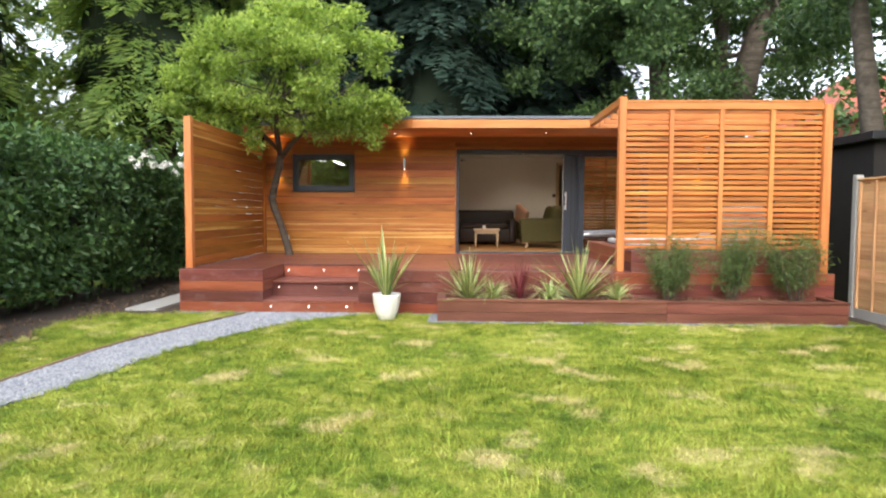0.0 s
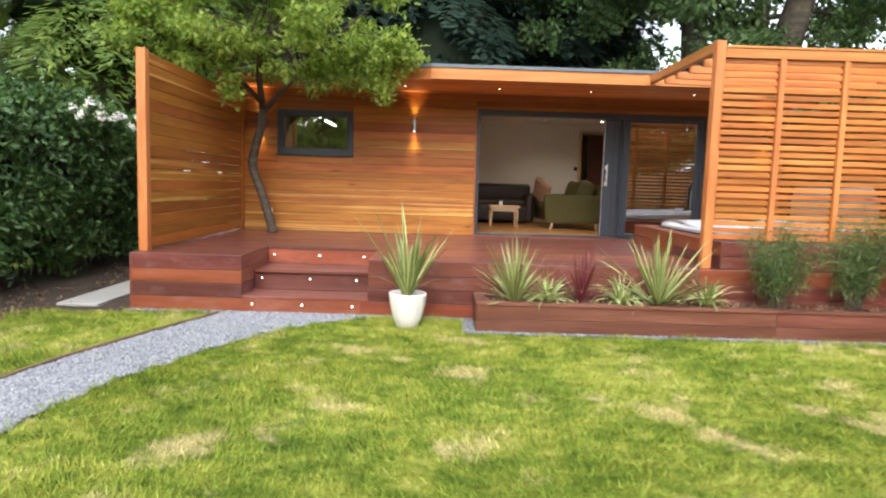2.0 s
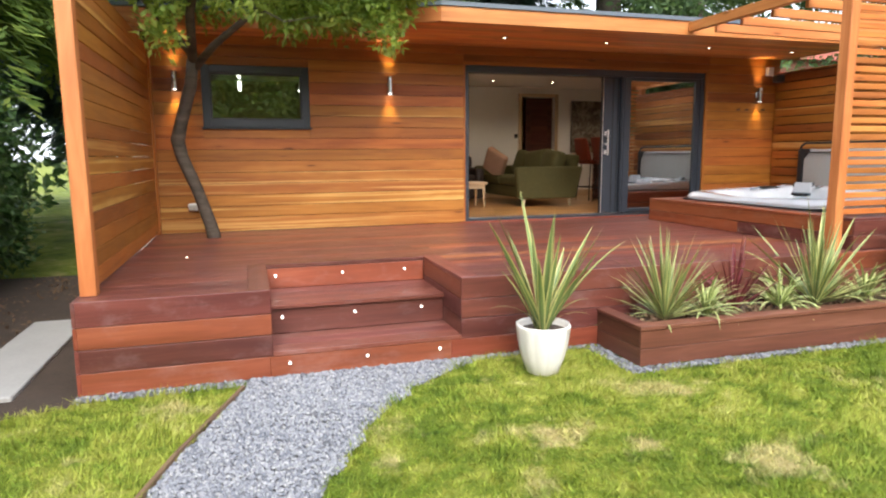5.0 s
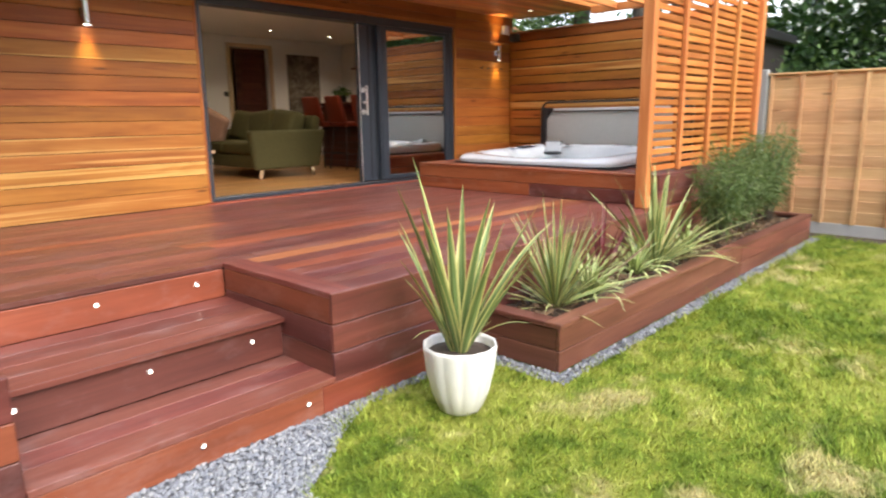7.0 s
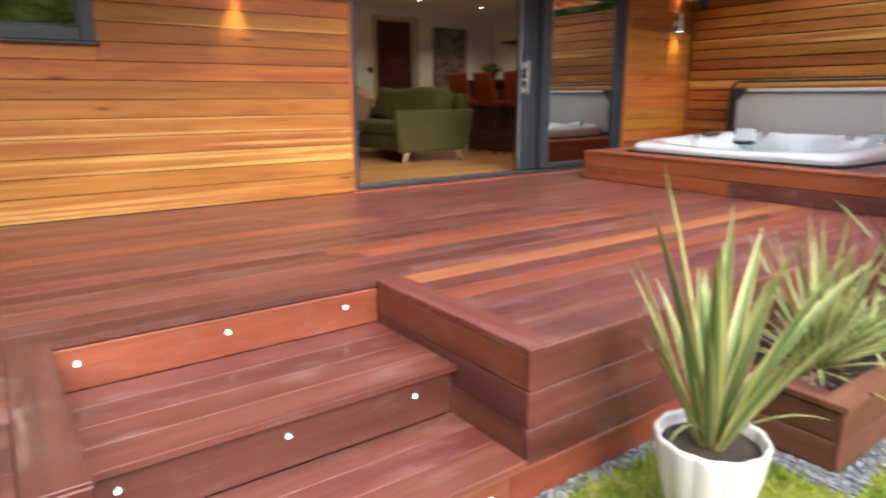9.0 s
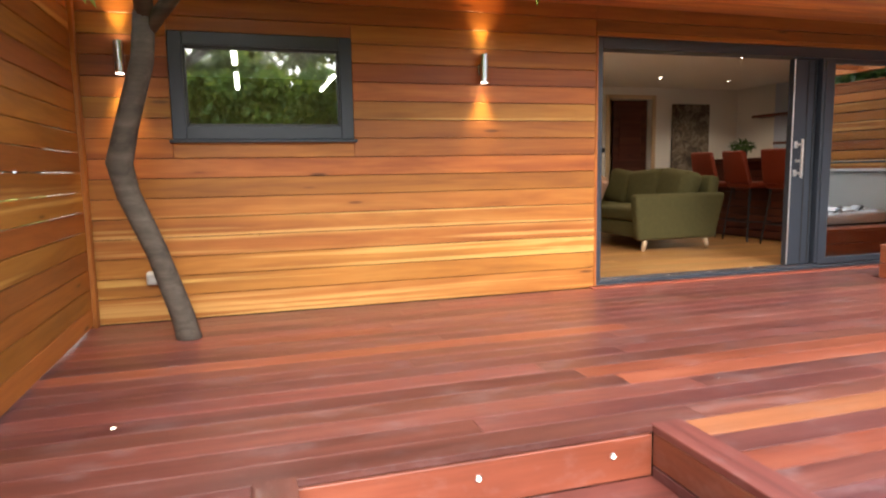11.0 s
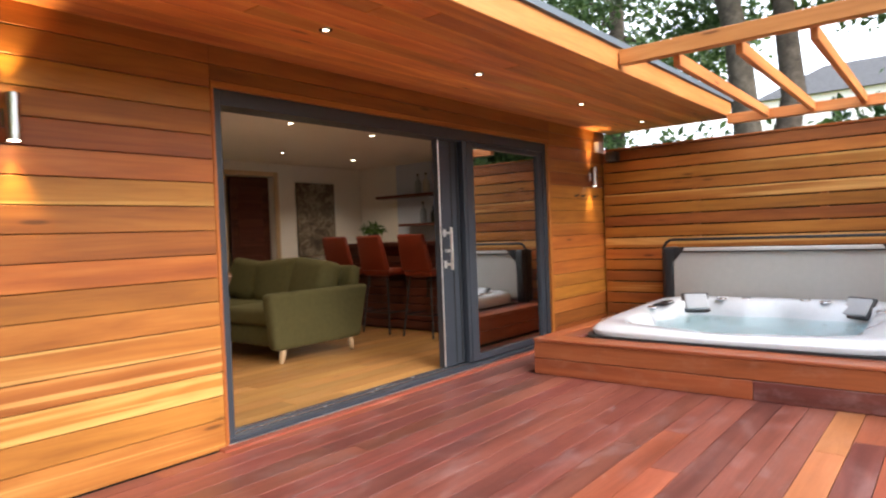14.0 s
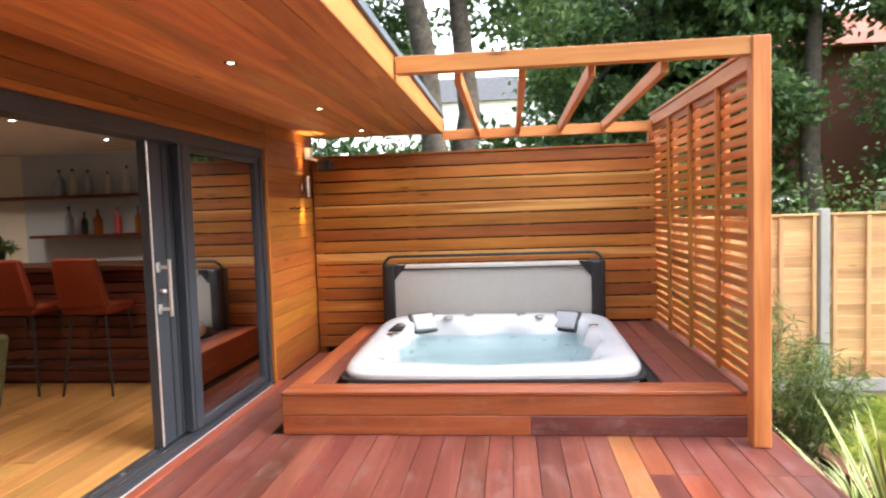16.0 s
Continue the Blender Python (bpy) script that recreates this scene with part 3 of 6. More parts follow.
for (ya, xa), (yb, xb) in zip(PATH_L[1:], PATH_L[2:]):
    a, b = Vector((xa, ya, 0.012)), Vector((xb, yb, 0.012))
    ob = board("edging_board", -(a - b).length / 2, (a - b).length / 2, -0.012, 0.012, -0.03, 0.03, OLD_WOOD, edging)
    ob.matrix_basis = Matrix.Translation((a + b) / 2) @ pose(0, 0, 0, 0, 0, math.degrees(math.atan2((a - b).y, (a - b).x)))
slab = part("paving_slab", box(-4.62, -4.17, 9.22, 11.3, -0.02, 0.035, 0.008), CONCRETE)
tagged(slab, "pale concrete paving slab lying beside the deck", "paving slab")

# ---- decking, steps and planter ----
decking = thing("decking", "raised red-brown hardwood deck with wide boards", "deck", kind="structure")
rng = random.Random(11)
Z = 0.62
DECK_X0, DECK_X1, DECK_Y0 = -3.76, 5.16, 9.175
STEP_X0, STEP_X1, STEP_Y = -2.58, -1.22, 10.22


def deck_material(k):
    return rng.choice([DECK] * 7 + [DECK_DARK, DECK_DARK, DECK_DARK, DECK_RED])


y = DECK_Y0
k = 0
while y < 12.87:
    y1 = min(y + 0.148, 12.88)
    spans = [(DECK_X0, 2.62)] if y > STEP_Y - 0.05 else [(DECK_X0, STEP_X0 - 0.145), (STEP_X1 + 0.145, 2.62)]
    if y > 12.33:
        spans = [(DECK_X0, 5.12)]
    for a, b in spans:
        cuts = [a]
        while b - cuts[-1] > 3.6:
            cuts.append(min(cuts[-1] + rng.uniform(1.8, 3.4), b - 0.6))
        cuts.append(b)
        for p, q in zip(cuts, cuts[1:]):
            pale = abs(y + 0.074 - 10.21) < 0.075 and p > -1.3
            board("deck_board", p + 0.001, q - 0.001, y + 0.0012, y1 - 0.0012, Z - 0.028, Z, DECK_PALE if pale or (abs(y + 0.074 - 10.21) < 0.075 and q > 0) else deck_material(k), decking, "x", 0.001)
    y += 0.1495
    k += 1
for x0, x1 in ((STEP_X0 - 0.145, STEP_X0), (STEP_X1, STEP_X1 + 0.145)):
    board("cap_board", x0 + 0.001, x1, DECK_Y0 - 0.004, STEP_Y + 0.02, Z - 0.028, Z + 0.003, DECK, decking, "y", 0.003)
part("deck_frame", add_box(add_box(box(DECK_X0 + 0.03, STEP_X0 - 0.03, DECK_Y0 + 0.03, 12.9, 0.0, Z - 0.03), STEP_X0 - 0.02, STEP_X1 + 0.02, STEP_Y + 0.03, 12.9, 0.0, Z - 0.03), STEP_X1 + 0.03, DECK_X1, DECK_Y0 + 0.03, 12.9, 0.0, Z - 0.03), MEMBRANE, decking)
board("deck_board", 2.623, DECK_X1 + 0.2, DECK_Y0 + 0.001, 9.234, Z - 0.028, Z, DECK, decking, "x", 0.001)
ROWS_Z = [(0.012, 0.158), (0.162, 0.308), (0.312, 0.455), (0.459, 0.590)]
LEFT_TONES = [DECK_RED, DECK_DARK, DECK_RED, DECK]
RIGHT_TONES = [DECK_RED, DECK_DARK, DECK, DECK]
for i, (z0, z1) in enumerate(ROWS_Z):
    top = Z + 0.001 if i == 3 else z1
    board("fascia_board", DECK_X0, STEP_X0 if i else -2.60, DECK_Y0 - 0.024, DECK_Y0, z0, top, LEFT_TONES[i], decking)
    board("fascia_board", STEP_X1 if i else -1.3, 2.35, DECK_Y0 - 0.024, DECK_Y0, z0, top, RIGHT_TONES[i], decking)
    board("fascia_board", 2.352, DECK_X1 + 0.2, DECK_Y0 - 0.024, DECK_Y0, z0, top, RIGHT_TONES[(i + 1) % 4], decking)
    board("side_board", DECK_X0 - 0.024, DECK_X0, DECK_Y0 - 0.024, 12.9, z0, top, LEFT_TONES[(i + 2) % 4], decking, "y")
    if i:
        board("side_board", STEP_X0 - 0.024, STEP_X0 - 0.001, DECK_Y0, STEP_Y, z0, z1, LEFT_TONES[i], decking, "y")
        board("side_board", STEP_X1 + 0.001, STEP_X1 + 0.024, DECK_Y0, STEP_Y, z0, z1, RIGHT_TONES[3 - i], decking, "y")
steps = thing("steps", "two red-brown hardwood steps set into the deck with small riser lights", "steps", kind="structure")
board("riser", -2.60, -1.30, DECK_Y0 - 0.024, DECK_Y0, 0.012, 0.158, DECK_RED, steps)
board("riser", STEP_X0, STEP_X1, 9.615, 9.637, 0.19, 0.388, DECK_DARK, steps)
board("riser", STEP_X0, STEP_X1, STEP_Y, STEP_Y + 0.022, 0.415, 0.585, DECK_RED, steps)
for y0, y1, z in ((DECK_Y0 - 0.028, 9.32, 0.19), (9.323, 9.468, 0.19), (9.471, 9.612, 0.19), (9.58, 9.74, 0.415), (9.743, 9.89, 0.415), (9.893, 10.05, 0.415), (10.053, 10.218, 0.415)):
    board("tread_board", STEP_X0 + 0.002, STEP_X1 - 0.002, y0, y1, z - 0.028, z, DECK, steps, "x", 0.002)
part("step_frame", add_box(box(STEP_X0 + 0.01, STEP_X1 - 0.01, DECK_Y0 + 0.03, STEP_Y, 0.0, 0.16), STEP_X0 + 0.01, STEP_X1 - 0.01, 9.65, STEP_Y, 0.16, 0.385), MEMBRANE, steps)


def step_light(x, y, z):
    light = thing("step_light", "small round white deck light glowing in a riser", "deck light", "riser lights", at=(x, y, z))
    lens = lathe([(0.0085, 0.0), (0.009, 0.004), (0.006, 0.007)], 14)
    rim = lathe([(0.0145, 0.0), (0.0145, 0.003), (0.010, 0.005)], 14)
    for bm_ in (lens, rim):
        bmesh.ops.rotate(bm_, verts=bm_.verts, matrix=Matrix.Rotation(radians(90), 3, "X"))
    part("rim", rim, STEEL, light)
    part("lens", lens, LED_STEP, light, "lit warm white lens")


for x in (-2.47, -1.93, -1.39):
    step_light(x, DECK_Y0 - 0.024, 0.10)
for x in (-2.49, -1.94, -1.405):
    step_light(x, 9.615, 0.315)
for x in (-2.505, -1.945, -1.395):
    step_light(x, STEP_Y, 0.52)
step_light(-2.9, 11.2, 0.0)
bpy.data.objects[[o.name for o in bpy.data.objects if o.name.startswith("step_light")][-1]].matrix_basis = pose(-3.25, 10.9, Z + 0.001, 90, 0, 0)

planter = thing("planter", "long low hardwood planter filled with dark soil", "planter", at=(0, 0, 0))
PX0, PX1, PY0, PY1, PZ = -0.08, 5.22, 8.56, 9.15, 0.305
for z0, z1 in ((0.01, 0.135), (0.139, 0.272)):
    board("front_board", PX0, 2.9, PY0, PY0 + 0.025, z0, z1, PLANTER_WOOD, planter)
    board("front_board", 2.902, PX1, PY0, PY0 + 0.025, z0, z1, PLANTER_WOOD, planter)
    board("side_board", PX0, PX0 + 0.025, PY0 + 0.026, PY1, z0, z1, PLANTER_WOOD, planter, "y")
    board("side_board", PX1 - 0.025, PX1, PY0 + 0.026, PY1, z0, z1, PLANTER_WOOD, planter, "y")
board("rim_board", PX0 - 0.01, 2.9, PY0 - 0.012, PY0 + 0.10, 0.274, PZ, PLANTER_WOOD, planter)
board("rim_board", 2.902, PX1 + 0.01, PY0 - 0.012, PY0 + 0.10, 0.274, PZ, PLANTER_WOOD, planter)
board("rim_board", PX0 - 0.01, PX0 + 0.10, PY0 + 0.102, PY1, 0.274, PZ, PLANTER_WOOD, planter, "y")
board("rim_board", PX1 - 0.10, PX1 + 0.01, PY0 + 0.102, PY1, 0.274, PZ, PLANTER_WOOD, planter, "y")
sv, sf = [], []
for i in range(81):
    for j in range(9):
        x, y = PX0 + 0.02 + (PX1 - PX0 - 0.04) * i / 80, PY0 + 0.02 + (PY1 - PY0 - 0.03) * j / 8
        sv.append((x, y, 0.245 + 0.035 * noise.noise((x * 6, y * 6, 2))))
        if i and j:
            n0 = i * 9 + j
            sf.append((n0 - 10, n0 - 1, n0, n0 - 9))
leaf_cloud("bark_mulch", [(x, 8.86, 0.262, 0.35, 0.24, 0.02) for x in np.arange(0.2, 5.1, 0.35)], 2600, 0.04, 0.022, OLD_WOOD, planter, 27, 0.0, 3.0, 0.0, label="brown bark chippings")
raw("soil", sv, sf, SOIL, planter, "dark loose soil", True)


# ---- plants ----
def strap_leaf(azimuth, rise, length, width, droop, twist=0.0, segments=7):
    """One long folded leaf from the origin, with u across it and v along it."""
    bm = bmesh.new()
    uv = bm.loops.layers.uv.new("UVMap")
    out = Vector((math.cos(azimuth), math.sin(azimuth), 0))
    flat = Vector((-out.y, out.x, 0))
    p, angle = Vector((0, 0, 0)), rise
    rows_ = []
    for i in range(segments + 1):
        t = i / segments
        half = width / 2 * min(1.0, 0.55 + t * 1.8) * (1 - t ** 3.2) + 0.0006
        side = (flat * math.cos(twist * t) + Vector((0, 0, 1)) * math.sin(twist * t)).normalized()
        nrm = out * -math.sin(angle) + Vector((0, 0, math.cos(angle)))
        rows_.append([bm.verts.new(p - side * half + nrm * half * 0.35), bm.verts.new(p), bm.verts.new(p + side * half + nrm * half * 0.35)])
        p = p + (out * math.cos(angle) + Vector((0, 0, math.sin(angle)))) * (length / segments)
        angle -= droop * (0.3 + 1.4 * t) / segments
    for i, (a, b) in enumerate(zip(rows_, rows_[1:])):
        for k in range(2):
            face = bm.faces.new((a[k], a[k + 1], b[k + 1], b[k]))
            for loop, (u, v) in zip(face.loops, ((k / 2, i), (k / 2 + 0.5, i), (k / 2 + 0.5, i + 1), (k / 2, i + 1))):
                loop[uv].uv = (u, v / segments)
    return bm


def strap_plant(name, label, at, count, length, width, material, seed, rise=(0.7, 1.5), droop=(0.1, 1.2), parent=None, base=0.02):
    plant = parent or thing(name, label, "plant", at=at)
    g = random.Random(seed)
    for i in range(count):
        az = i * 2.39996 + g.uniform(-.3, .3)
        up = g.uniform(*rise)
        bm = strap_leaf(az, up, g.uniform(*length), width * g.uniform(.75, 1.15), g.uniform(*droop) * (1.75 - up), g.uniform(-.5, .5))
        off = Vector((math.cos(az), math.sin(az), 0)) * g.uniform(0, base) + (Vector((0, 0, at[2])) if parent else Vector())
        leaf = part("leaf", bm, material, plant)
        leaf.location = off
    return plant


pot = thing("potted_plant", "white fluted round pot on the lawn holding a striped flax", "potted plant", at=(-0.77, 8.71, 0.0))
part("pot", lathe([(0.100, 0.0), (0.112, 0.010), (0.150, 0.11), (0.177, 0.225), (0.187, 0.31), (0.190, 0.335), (0.188, 0.352), (0.180, 0.352), (0.172, 0.335), (0.168, 0.29)], 96, 12, 0.038), CERAMIC, pot, "glossy white fluted ceramic pot", True)
part("soil", lathe([(0.165, 0.27), (0.168, 0.305), (0.10, 0.315), (0.02, 0.318)], 24), SOIL, pot, "dark potting soil", True)
strap_plant("", "", (0, 0, 0.30), 22, (0.48, 0.88), 0.050, FLAX, 3, (1.0, 1.52), (0.0, 0.7), parent=pot, base=0.06)
for az, ln, up in ((3.6, 1.0, 0.98), (2.0, 1.0, 1.36), (3.0, 0.95, 1.2), (5.6, 0.85, 1.1), (0.3, 0.85, 1.0)):
    lf = part("leaf", strap_leaf(az, up, ln, 0.055, 0.08), FLAX, pot)
    lf.location = (0, 0, 0.30)
for az, ln in ((3.4, 0.52), (0.1, 0.45), (5.3, 0.4)):
    lf = part("leaf", strap_leaf(az, 0.75, ln, 0.014, 1.2), FLAX, pot, "thin dry leaf")
    lf.location = (0, 0, 0.31)

strap_plant("yucca_plant", "spiky striped yucca growing in the planter", (0.33, 8.86, 0.25), 84, (0.42, 0.78), 0.022, FLAX, 21, (0.12, 1.5), (0.0, 0.7))
strap_plant("yucca_plant", "tall spiky striped yucca growing in the planter", (1.82, 8.88, 0.25), 62, (0.5, 0.96), 0.034, FLAX, 22, (0.35, 1.52), (0.0, 0.6))
strap_plant("red_cordyline", "slim dark red cordyline growing in the planter", (1.02, 8.92, 0.25), 26, (0.4, 0.68), 0.022, RED_LEAF, 23, (0.7, 1.52), (0.0, 0.5))
for x, y, s in ((0.66, 8.80, 31), (1.42, 8.85, 32), (2.32, 8.84, 33)):
    strap_plant("spider_plant", "low cream-striped arching plant in the planter", (x, y, 0.26), 64, (0.24, 0.44), 0.019, SPIDER, s, (0.5, 1.4), (1.4, 2.6))


def bamboo(x, y, seed, height):
    bush = thing("bamboo_bush", "feathery green bamboo bush in the planter", "bush", "bamboo in the planter", at=(x, y, 0.25))
    g = random.Random(seed)
    clumps = []
    for i in range(16):
        a, r = g.uniform(0, 6.28), g.uniform(0.08, 0.56)
        h = height * g.uniform(0.6, 1.0)
        tip = Vector((math.cos(a) * r, math.sin(a) * r * 0.8, h))
        part("cane", tube([(tip.x * 0.15, tip.y * 0.15, -0.02), tip * 0.55 + Vector((0, 0, 0.06)), tip], [0.006, 0.005, 0.002], 5), BARK, bush)
        for t in (0.4, 0.55, 0.7, 0.85, 1.0):
            clumps.append((tip.x * t, tip.y * t, h * t, 0.11, 0.10, 0.13))
    leaf_cloud("leaves", clumps, 3400, 0.095, 0.009, LEAF_BAMBOO, bush, seed, 0.2, 0.2, 0.3)


for x, y, s, h in ((3.02, 8.86, 41, 0.90), (3.86, 8.88, 42, 1.04), (4.72, 8.88, 43, 0.92)):
    bamboo(x, y, s, h)

# ---- screens, trellis and pergola ----
left_screen = thing("slatted_screen", "cedar slatted privacy screen at the deck edge beside the hedge", "screen", kind="structure")
board("post", -3.765, -3.665, 9.33, 9.43, Z, 2.80, CEDAR_FRAME, left_screen, "z")
board("post", -3.755, -3.685, 12.80, 12.87, Z, 2.78, CEDAR, left_screen, "z")
board("batten", -3.775, -3.735, 11.1, 11.15, Z, 2.72, CEDAR, left_screen, "z")
board("batten", -3.775, -3.735, 10.2, 10.25, Z, 2.72, CEDAR, left_screen, "z")
z = Z + 0.02
while z < 2.70:
    board("slat", -3.732, -3.710, 9.43, 12.80, z, z + 0.1215, rng.choice([CEDAR, CEDAR, CEDAR_LIGHT, CEDAR_DARK]), left_screen, "y")
    z += 0.1265

back_screen = thing("slatted_screen", "tall cedar board screen behind the hot tub", "screen", kind="structure")
z, k = 0.93, 0
SCREEN_TONES = [CEDAR, CEDAR_LIGHT, CEDAR_DARK, CEDAR, CEDAR, CEDAR_LIGHT, CEDAR, CEDAR_DARK, CEDAR, CEDAR_LIGHT, CEDAR, CEDAR_LIGHT, CEDAR, CEDAR_DARK, CEDAR_DARK]
while z < 2.70:
    board("slat", 5.13, 5.152, 9.32, 12.88, z, z + 0.1135, SCREEN_TONES[k % 15], back_screen, "y", 0.004)
    z += 0.1265
    k += 1
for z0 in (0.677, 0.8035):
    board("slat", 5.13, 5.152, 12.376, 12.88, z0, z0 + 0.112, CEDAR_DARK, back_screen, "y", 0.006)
board("cap", 5.12, 5.20, 9.32, 12.88, z - 0.006, z + 0.016, CEDAR, back_screen, "y")
for y in (9.42, 10.6, 11.8, 12.82):
    board("post", 5.156, 5.22, y, y + 0.07, 0.0, 2.72, CEDAR_DARK, back_screen, "z")
part("backing", box(5.222, 5.226, 9.3, 12.9, 0.6, 2.70), MEMBRANE, back_screen)

pergola = thing("pergola", "open planed cedar pergola frame over the hot tub", "pergola", kind="structure")
board("post", 2.415, 2.515, 9.275, 9.380, Z, 3.06, CEDAR_FRAME, pergola, "z", 0.006)
board("post", 5.215, 5.325, 9.265, 9.375, 0.0, 2.96, CEDAR_FRAME, pergola, "z", 0.006)
board("beam", 2.425, 2.505, 9.382, 11.475, 2.955, 3.06, CEDAR_FRAME, pergola, "y")
board("beam", 2.517, 5.213, 9.285, 9.37, 2.885, 2.985, CEDAR_FRAME, pergola)
board("beam", 5.09, 5.16, 9.372, 11.475, 2.83, 2.93, CEDAR_FRAME, pergola, "y")
board("top_rail", 2.518, 5.212, 9.275, 9.38, 2.987, 3.012, CEDAR_FRAME, pergola)
for y in (9.85, 10.28, 10.70, 11.10):
    ob = board("rafter", 2.507, 5.088, y - 0.022, y + 0.022, 2.87, 2.96, CEDAR_FRAME, pergola)
    ob.matrix_basis = ob.matrix_basis @ pose(0, 0, 0, 0, 0.8, 0)

trellis = thing("trellis", "cedar slatted trellis screen beside the hot tub", "trellis", kind="structure")
z = 0.945
while z < 2.86:
    board("slat", 2.517, 5.213, 9.317, 9.339, z, z + 0.052, SLAT, trellis)
    z += 0.0755
for x in (3.14, 3.83, 4.52):
    board("batten", x - 0.03, x + 0.03, 9.278, 9.315, 0.93, 2.883, CEDAR_FRAME, trellis, "z")
for x in (3.14, 3.83, 4.52):
    board("batten", x - 0.025, x + 0.025, 9.341, 9.368, 0.93, 2.883, CEDAR, trellis, "z")

# ---- hot tub deck ----
tub_deck = thing("tub_deck", "raised red hardwood platform surrounding the hot tub", "deck", kind="structure")
TZ = 0.915
part("platform_frame", add_box(box(2.64, 2.82, 9.27, 12.34, Z - 0.03, TZ - 0.03), 2.82, 5.12, 9.27, 9.88, Z - 0.03, TZ - 0.03), MEMBRANE, tub_deck)
part("platform_frame", add_box(box(2.82, 5.12, 12.06, 12.34, Z - 0.03, TZ - 0.03), 4.82, 5.12, 9.88, 12.06, Z - 0.03, TZ - 0.03), MEMBRANE, tub_deck)
board("front_board", 2.605, 2.63, 10.70, 12.37, Z + 0.003, 0.752, DECK_FRESH, tub_deck, "y")
board("front_board", 2.605, 2.63, 9.262, 10.698, Z + 0.003, 0.752, DECK, tub_deck, "y")
board("front_board", 2.605, 2.63, 9.262, 12.37, 0.757, TZ - 0.026, DECK_FRESH, tub_deck, "y")
for z0, z1 in ((Z + 0.003, 0.752), (0.757, TZ - 0.026)):
    board("side_board", 2.631, 5.12, 12.345, 12.37, z0, z1, DECK_FRESH, tub_deck)
    board("side_board", 2.605, 5.20, 9.236, 9.26, z0, z1, DECK, tub_deck)
board("top_board", 2.60, 2.70, 9.384, 12.372, TZ - 0.024, TZ, DECK_FRESH, tub_deck, "y")
board("top_board", 2.703, 2.815, 9.384, 12.372, TZ - 0.024, TZ, DECK_FRESH, tub_deck, "y")
y = 9.238
while y < 9.80:
    board("top_board", 2.818 if y > 9.3 else 2.60, 5.125, y, y + 0.142, TZ - 0.024, TZ, deck_material(0), tub_deck)
    y += 0.145
y = 12.075
while y < 12.30:
    board("top_board", 2.818, 5.125, y, y + 0.147, TZ - 0.024, TZ, rng.choice([DECK_FRESH, DECK]), tub_deck)
    y += 0.15
for x in (4.83, 4.98):
    board("top_board", x, x + 0.145, 9.82, 12.07, TZ - 0.024, TZ, DECK, tub_deck, "y")


# ---- hot tub ----
def soft_square(cx, cy, ax, ay, power, z, sides=96, wobble=0.0):
    ring = []
    for k in range(sides):
        a = 2 * math.pi * k / sides
        c, s = math.cos(a), math.sin(a)
        r = (abs(c) ** power + abs(s) ** power) ** (-1 / power)
        r *= 1 + wobble * math.cos(8 * a + 0.6)
        ring.append((cx + ax * r * c, cy + ay * r * s, z))
    return ring


def loft(rings, close_end=True):
    bm = bmesh.new()
    made = [[bm.verts.new(p) for p in ring] for ring in rings]
    m = len(made[0])
    for a, b in zip(made, made[1:]):
        for k in range(m):
            bm.faces.new((a[k], a[(k + 1) % m], b[(k + 1) % m], b[k]))
    if close_end:
        bm.faces.new(made[-1])
    return bm


TCX, TCY, TAX, TAY = 3.80, 10.97, 0.965, 1.066
tub = thing("hot_tub", "square white acrylic hot tub filled with water", "hot tub", at=(TCX, TCY, 0.60))
TB = 0.60
shell = loft([soft_square(0, 0, TAX, TAY, 9, 0.02), soft_square(0, 0, TAX, TAY, 9, TZ + 0.02 - TB), soft_square(0, 0, TAX + 0.012, TAY + 0.012, 9, TZ + 0.05 - TB),
      soft_square(0, 0, TAX + 0.008, TAY + 0.008, 8, TZ + 0.095 - TB), soft_square(0, 0, TAX - 0.02, TAY - 0.02, 8, TZ + 0.125 - TB), soft_square(0, 0, TAX - 0.07, TAY - 0.07, 7, TZ + 0.138 - TB),
      soft_square(0, 0, TAX - 0.16, TAY - 0.16, 6, TZ + 0.135 - TB, wobble=0.012), soft_square(0, 0, TAX - 0.22, TAY - 0.22, 5, TZ + 0.11 - TB, wobble=0.03), soft_square(0, 0, TAX - 0.26, TAY - 0.26, 5, TZ + 0.03 - TB, wobble=0.045),
      soft_square(0, 0, TAX - 0.32, TAY - 0.32, 5, TZ - 0.15 - TB, wobble=0.05), soft_square(0, 0, TAX - 0.5, TAY - 0.5, 4, TZ - 0.20 - TB, wobble=0.05), soft_square(0, 0, TAX - 0.55, TAY - 0.55, 4, 0.06, wobble=0.03)])
for v in shell.verts:
    if v.co.z > TZ + 0.06 - TB:
        # the lip climbs to the back and dips where one climbs in
        v.co.z += 0.030 * v.co.x / TAX
        if v.co.x < -0.55:
            v.co.z -= 0.030 * math.exp(-(v.co.y / 0.55) ** 2) * (1.0 if v.co.x > -0.93 else 0.4)
part("shell", shell, SHELL, tub, "glossy pearl white acrylic shell", True)
part("water", loft([soft_square(0, 0, TAX - 0.268, TAY - 0.268, 5, TZ + 0.004 - TB, wobble=0.046), soft_square(0, 0, 0.3, 0.3, 3, TZ + 0.005 - TB)]), WATER, tub, "clear pale blue water", True)
part("skirt_seal", loft([soft_square(0, 0, TAX + 0.03, TAY + 0.03, 12, TZ + 0.003 - TB), soft_square(0, 0, TAX + 0.03, TAY + 0.03, 12, TZ + 0.018 - TB), soft_square(0, 0, TAX - 0.01, TAY - 0.01, 12, TZ + 0.02 - TB)], False), BLACK, tub, "black strip for tub seal and dark door gaps")
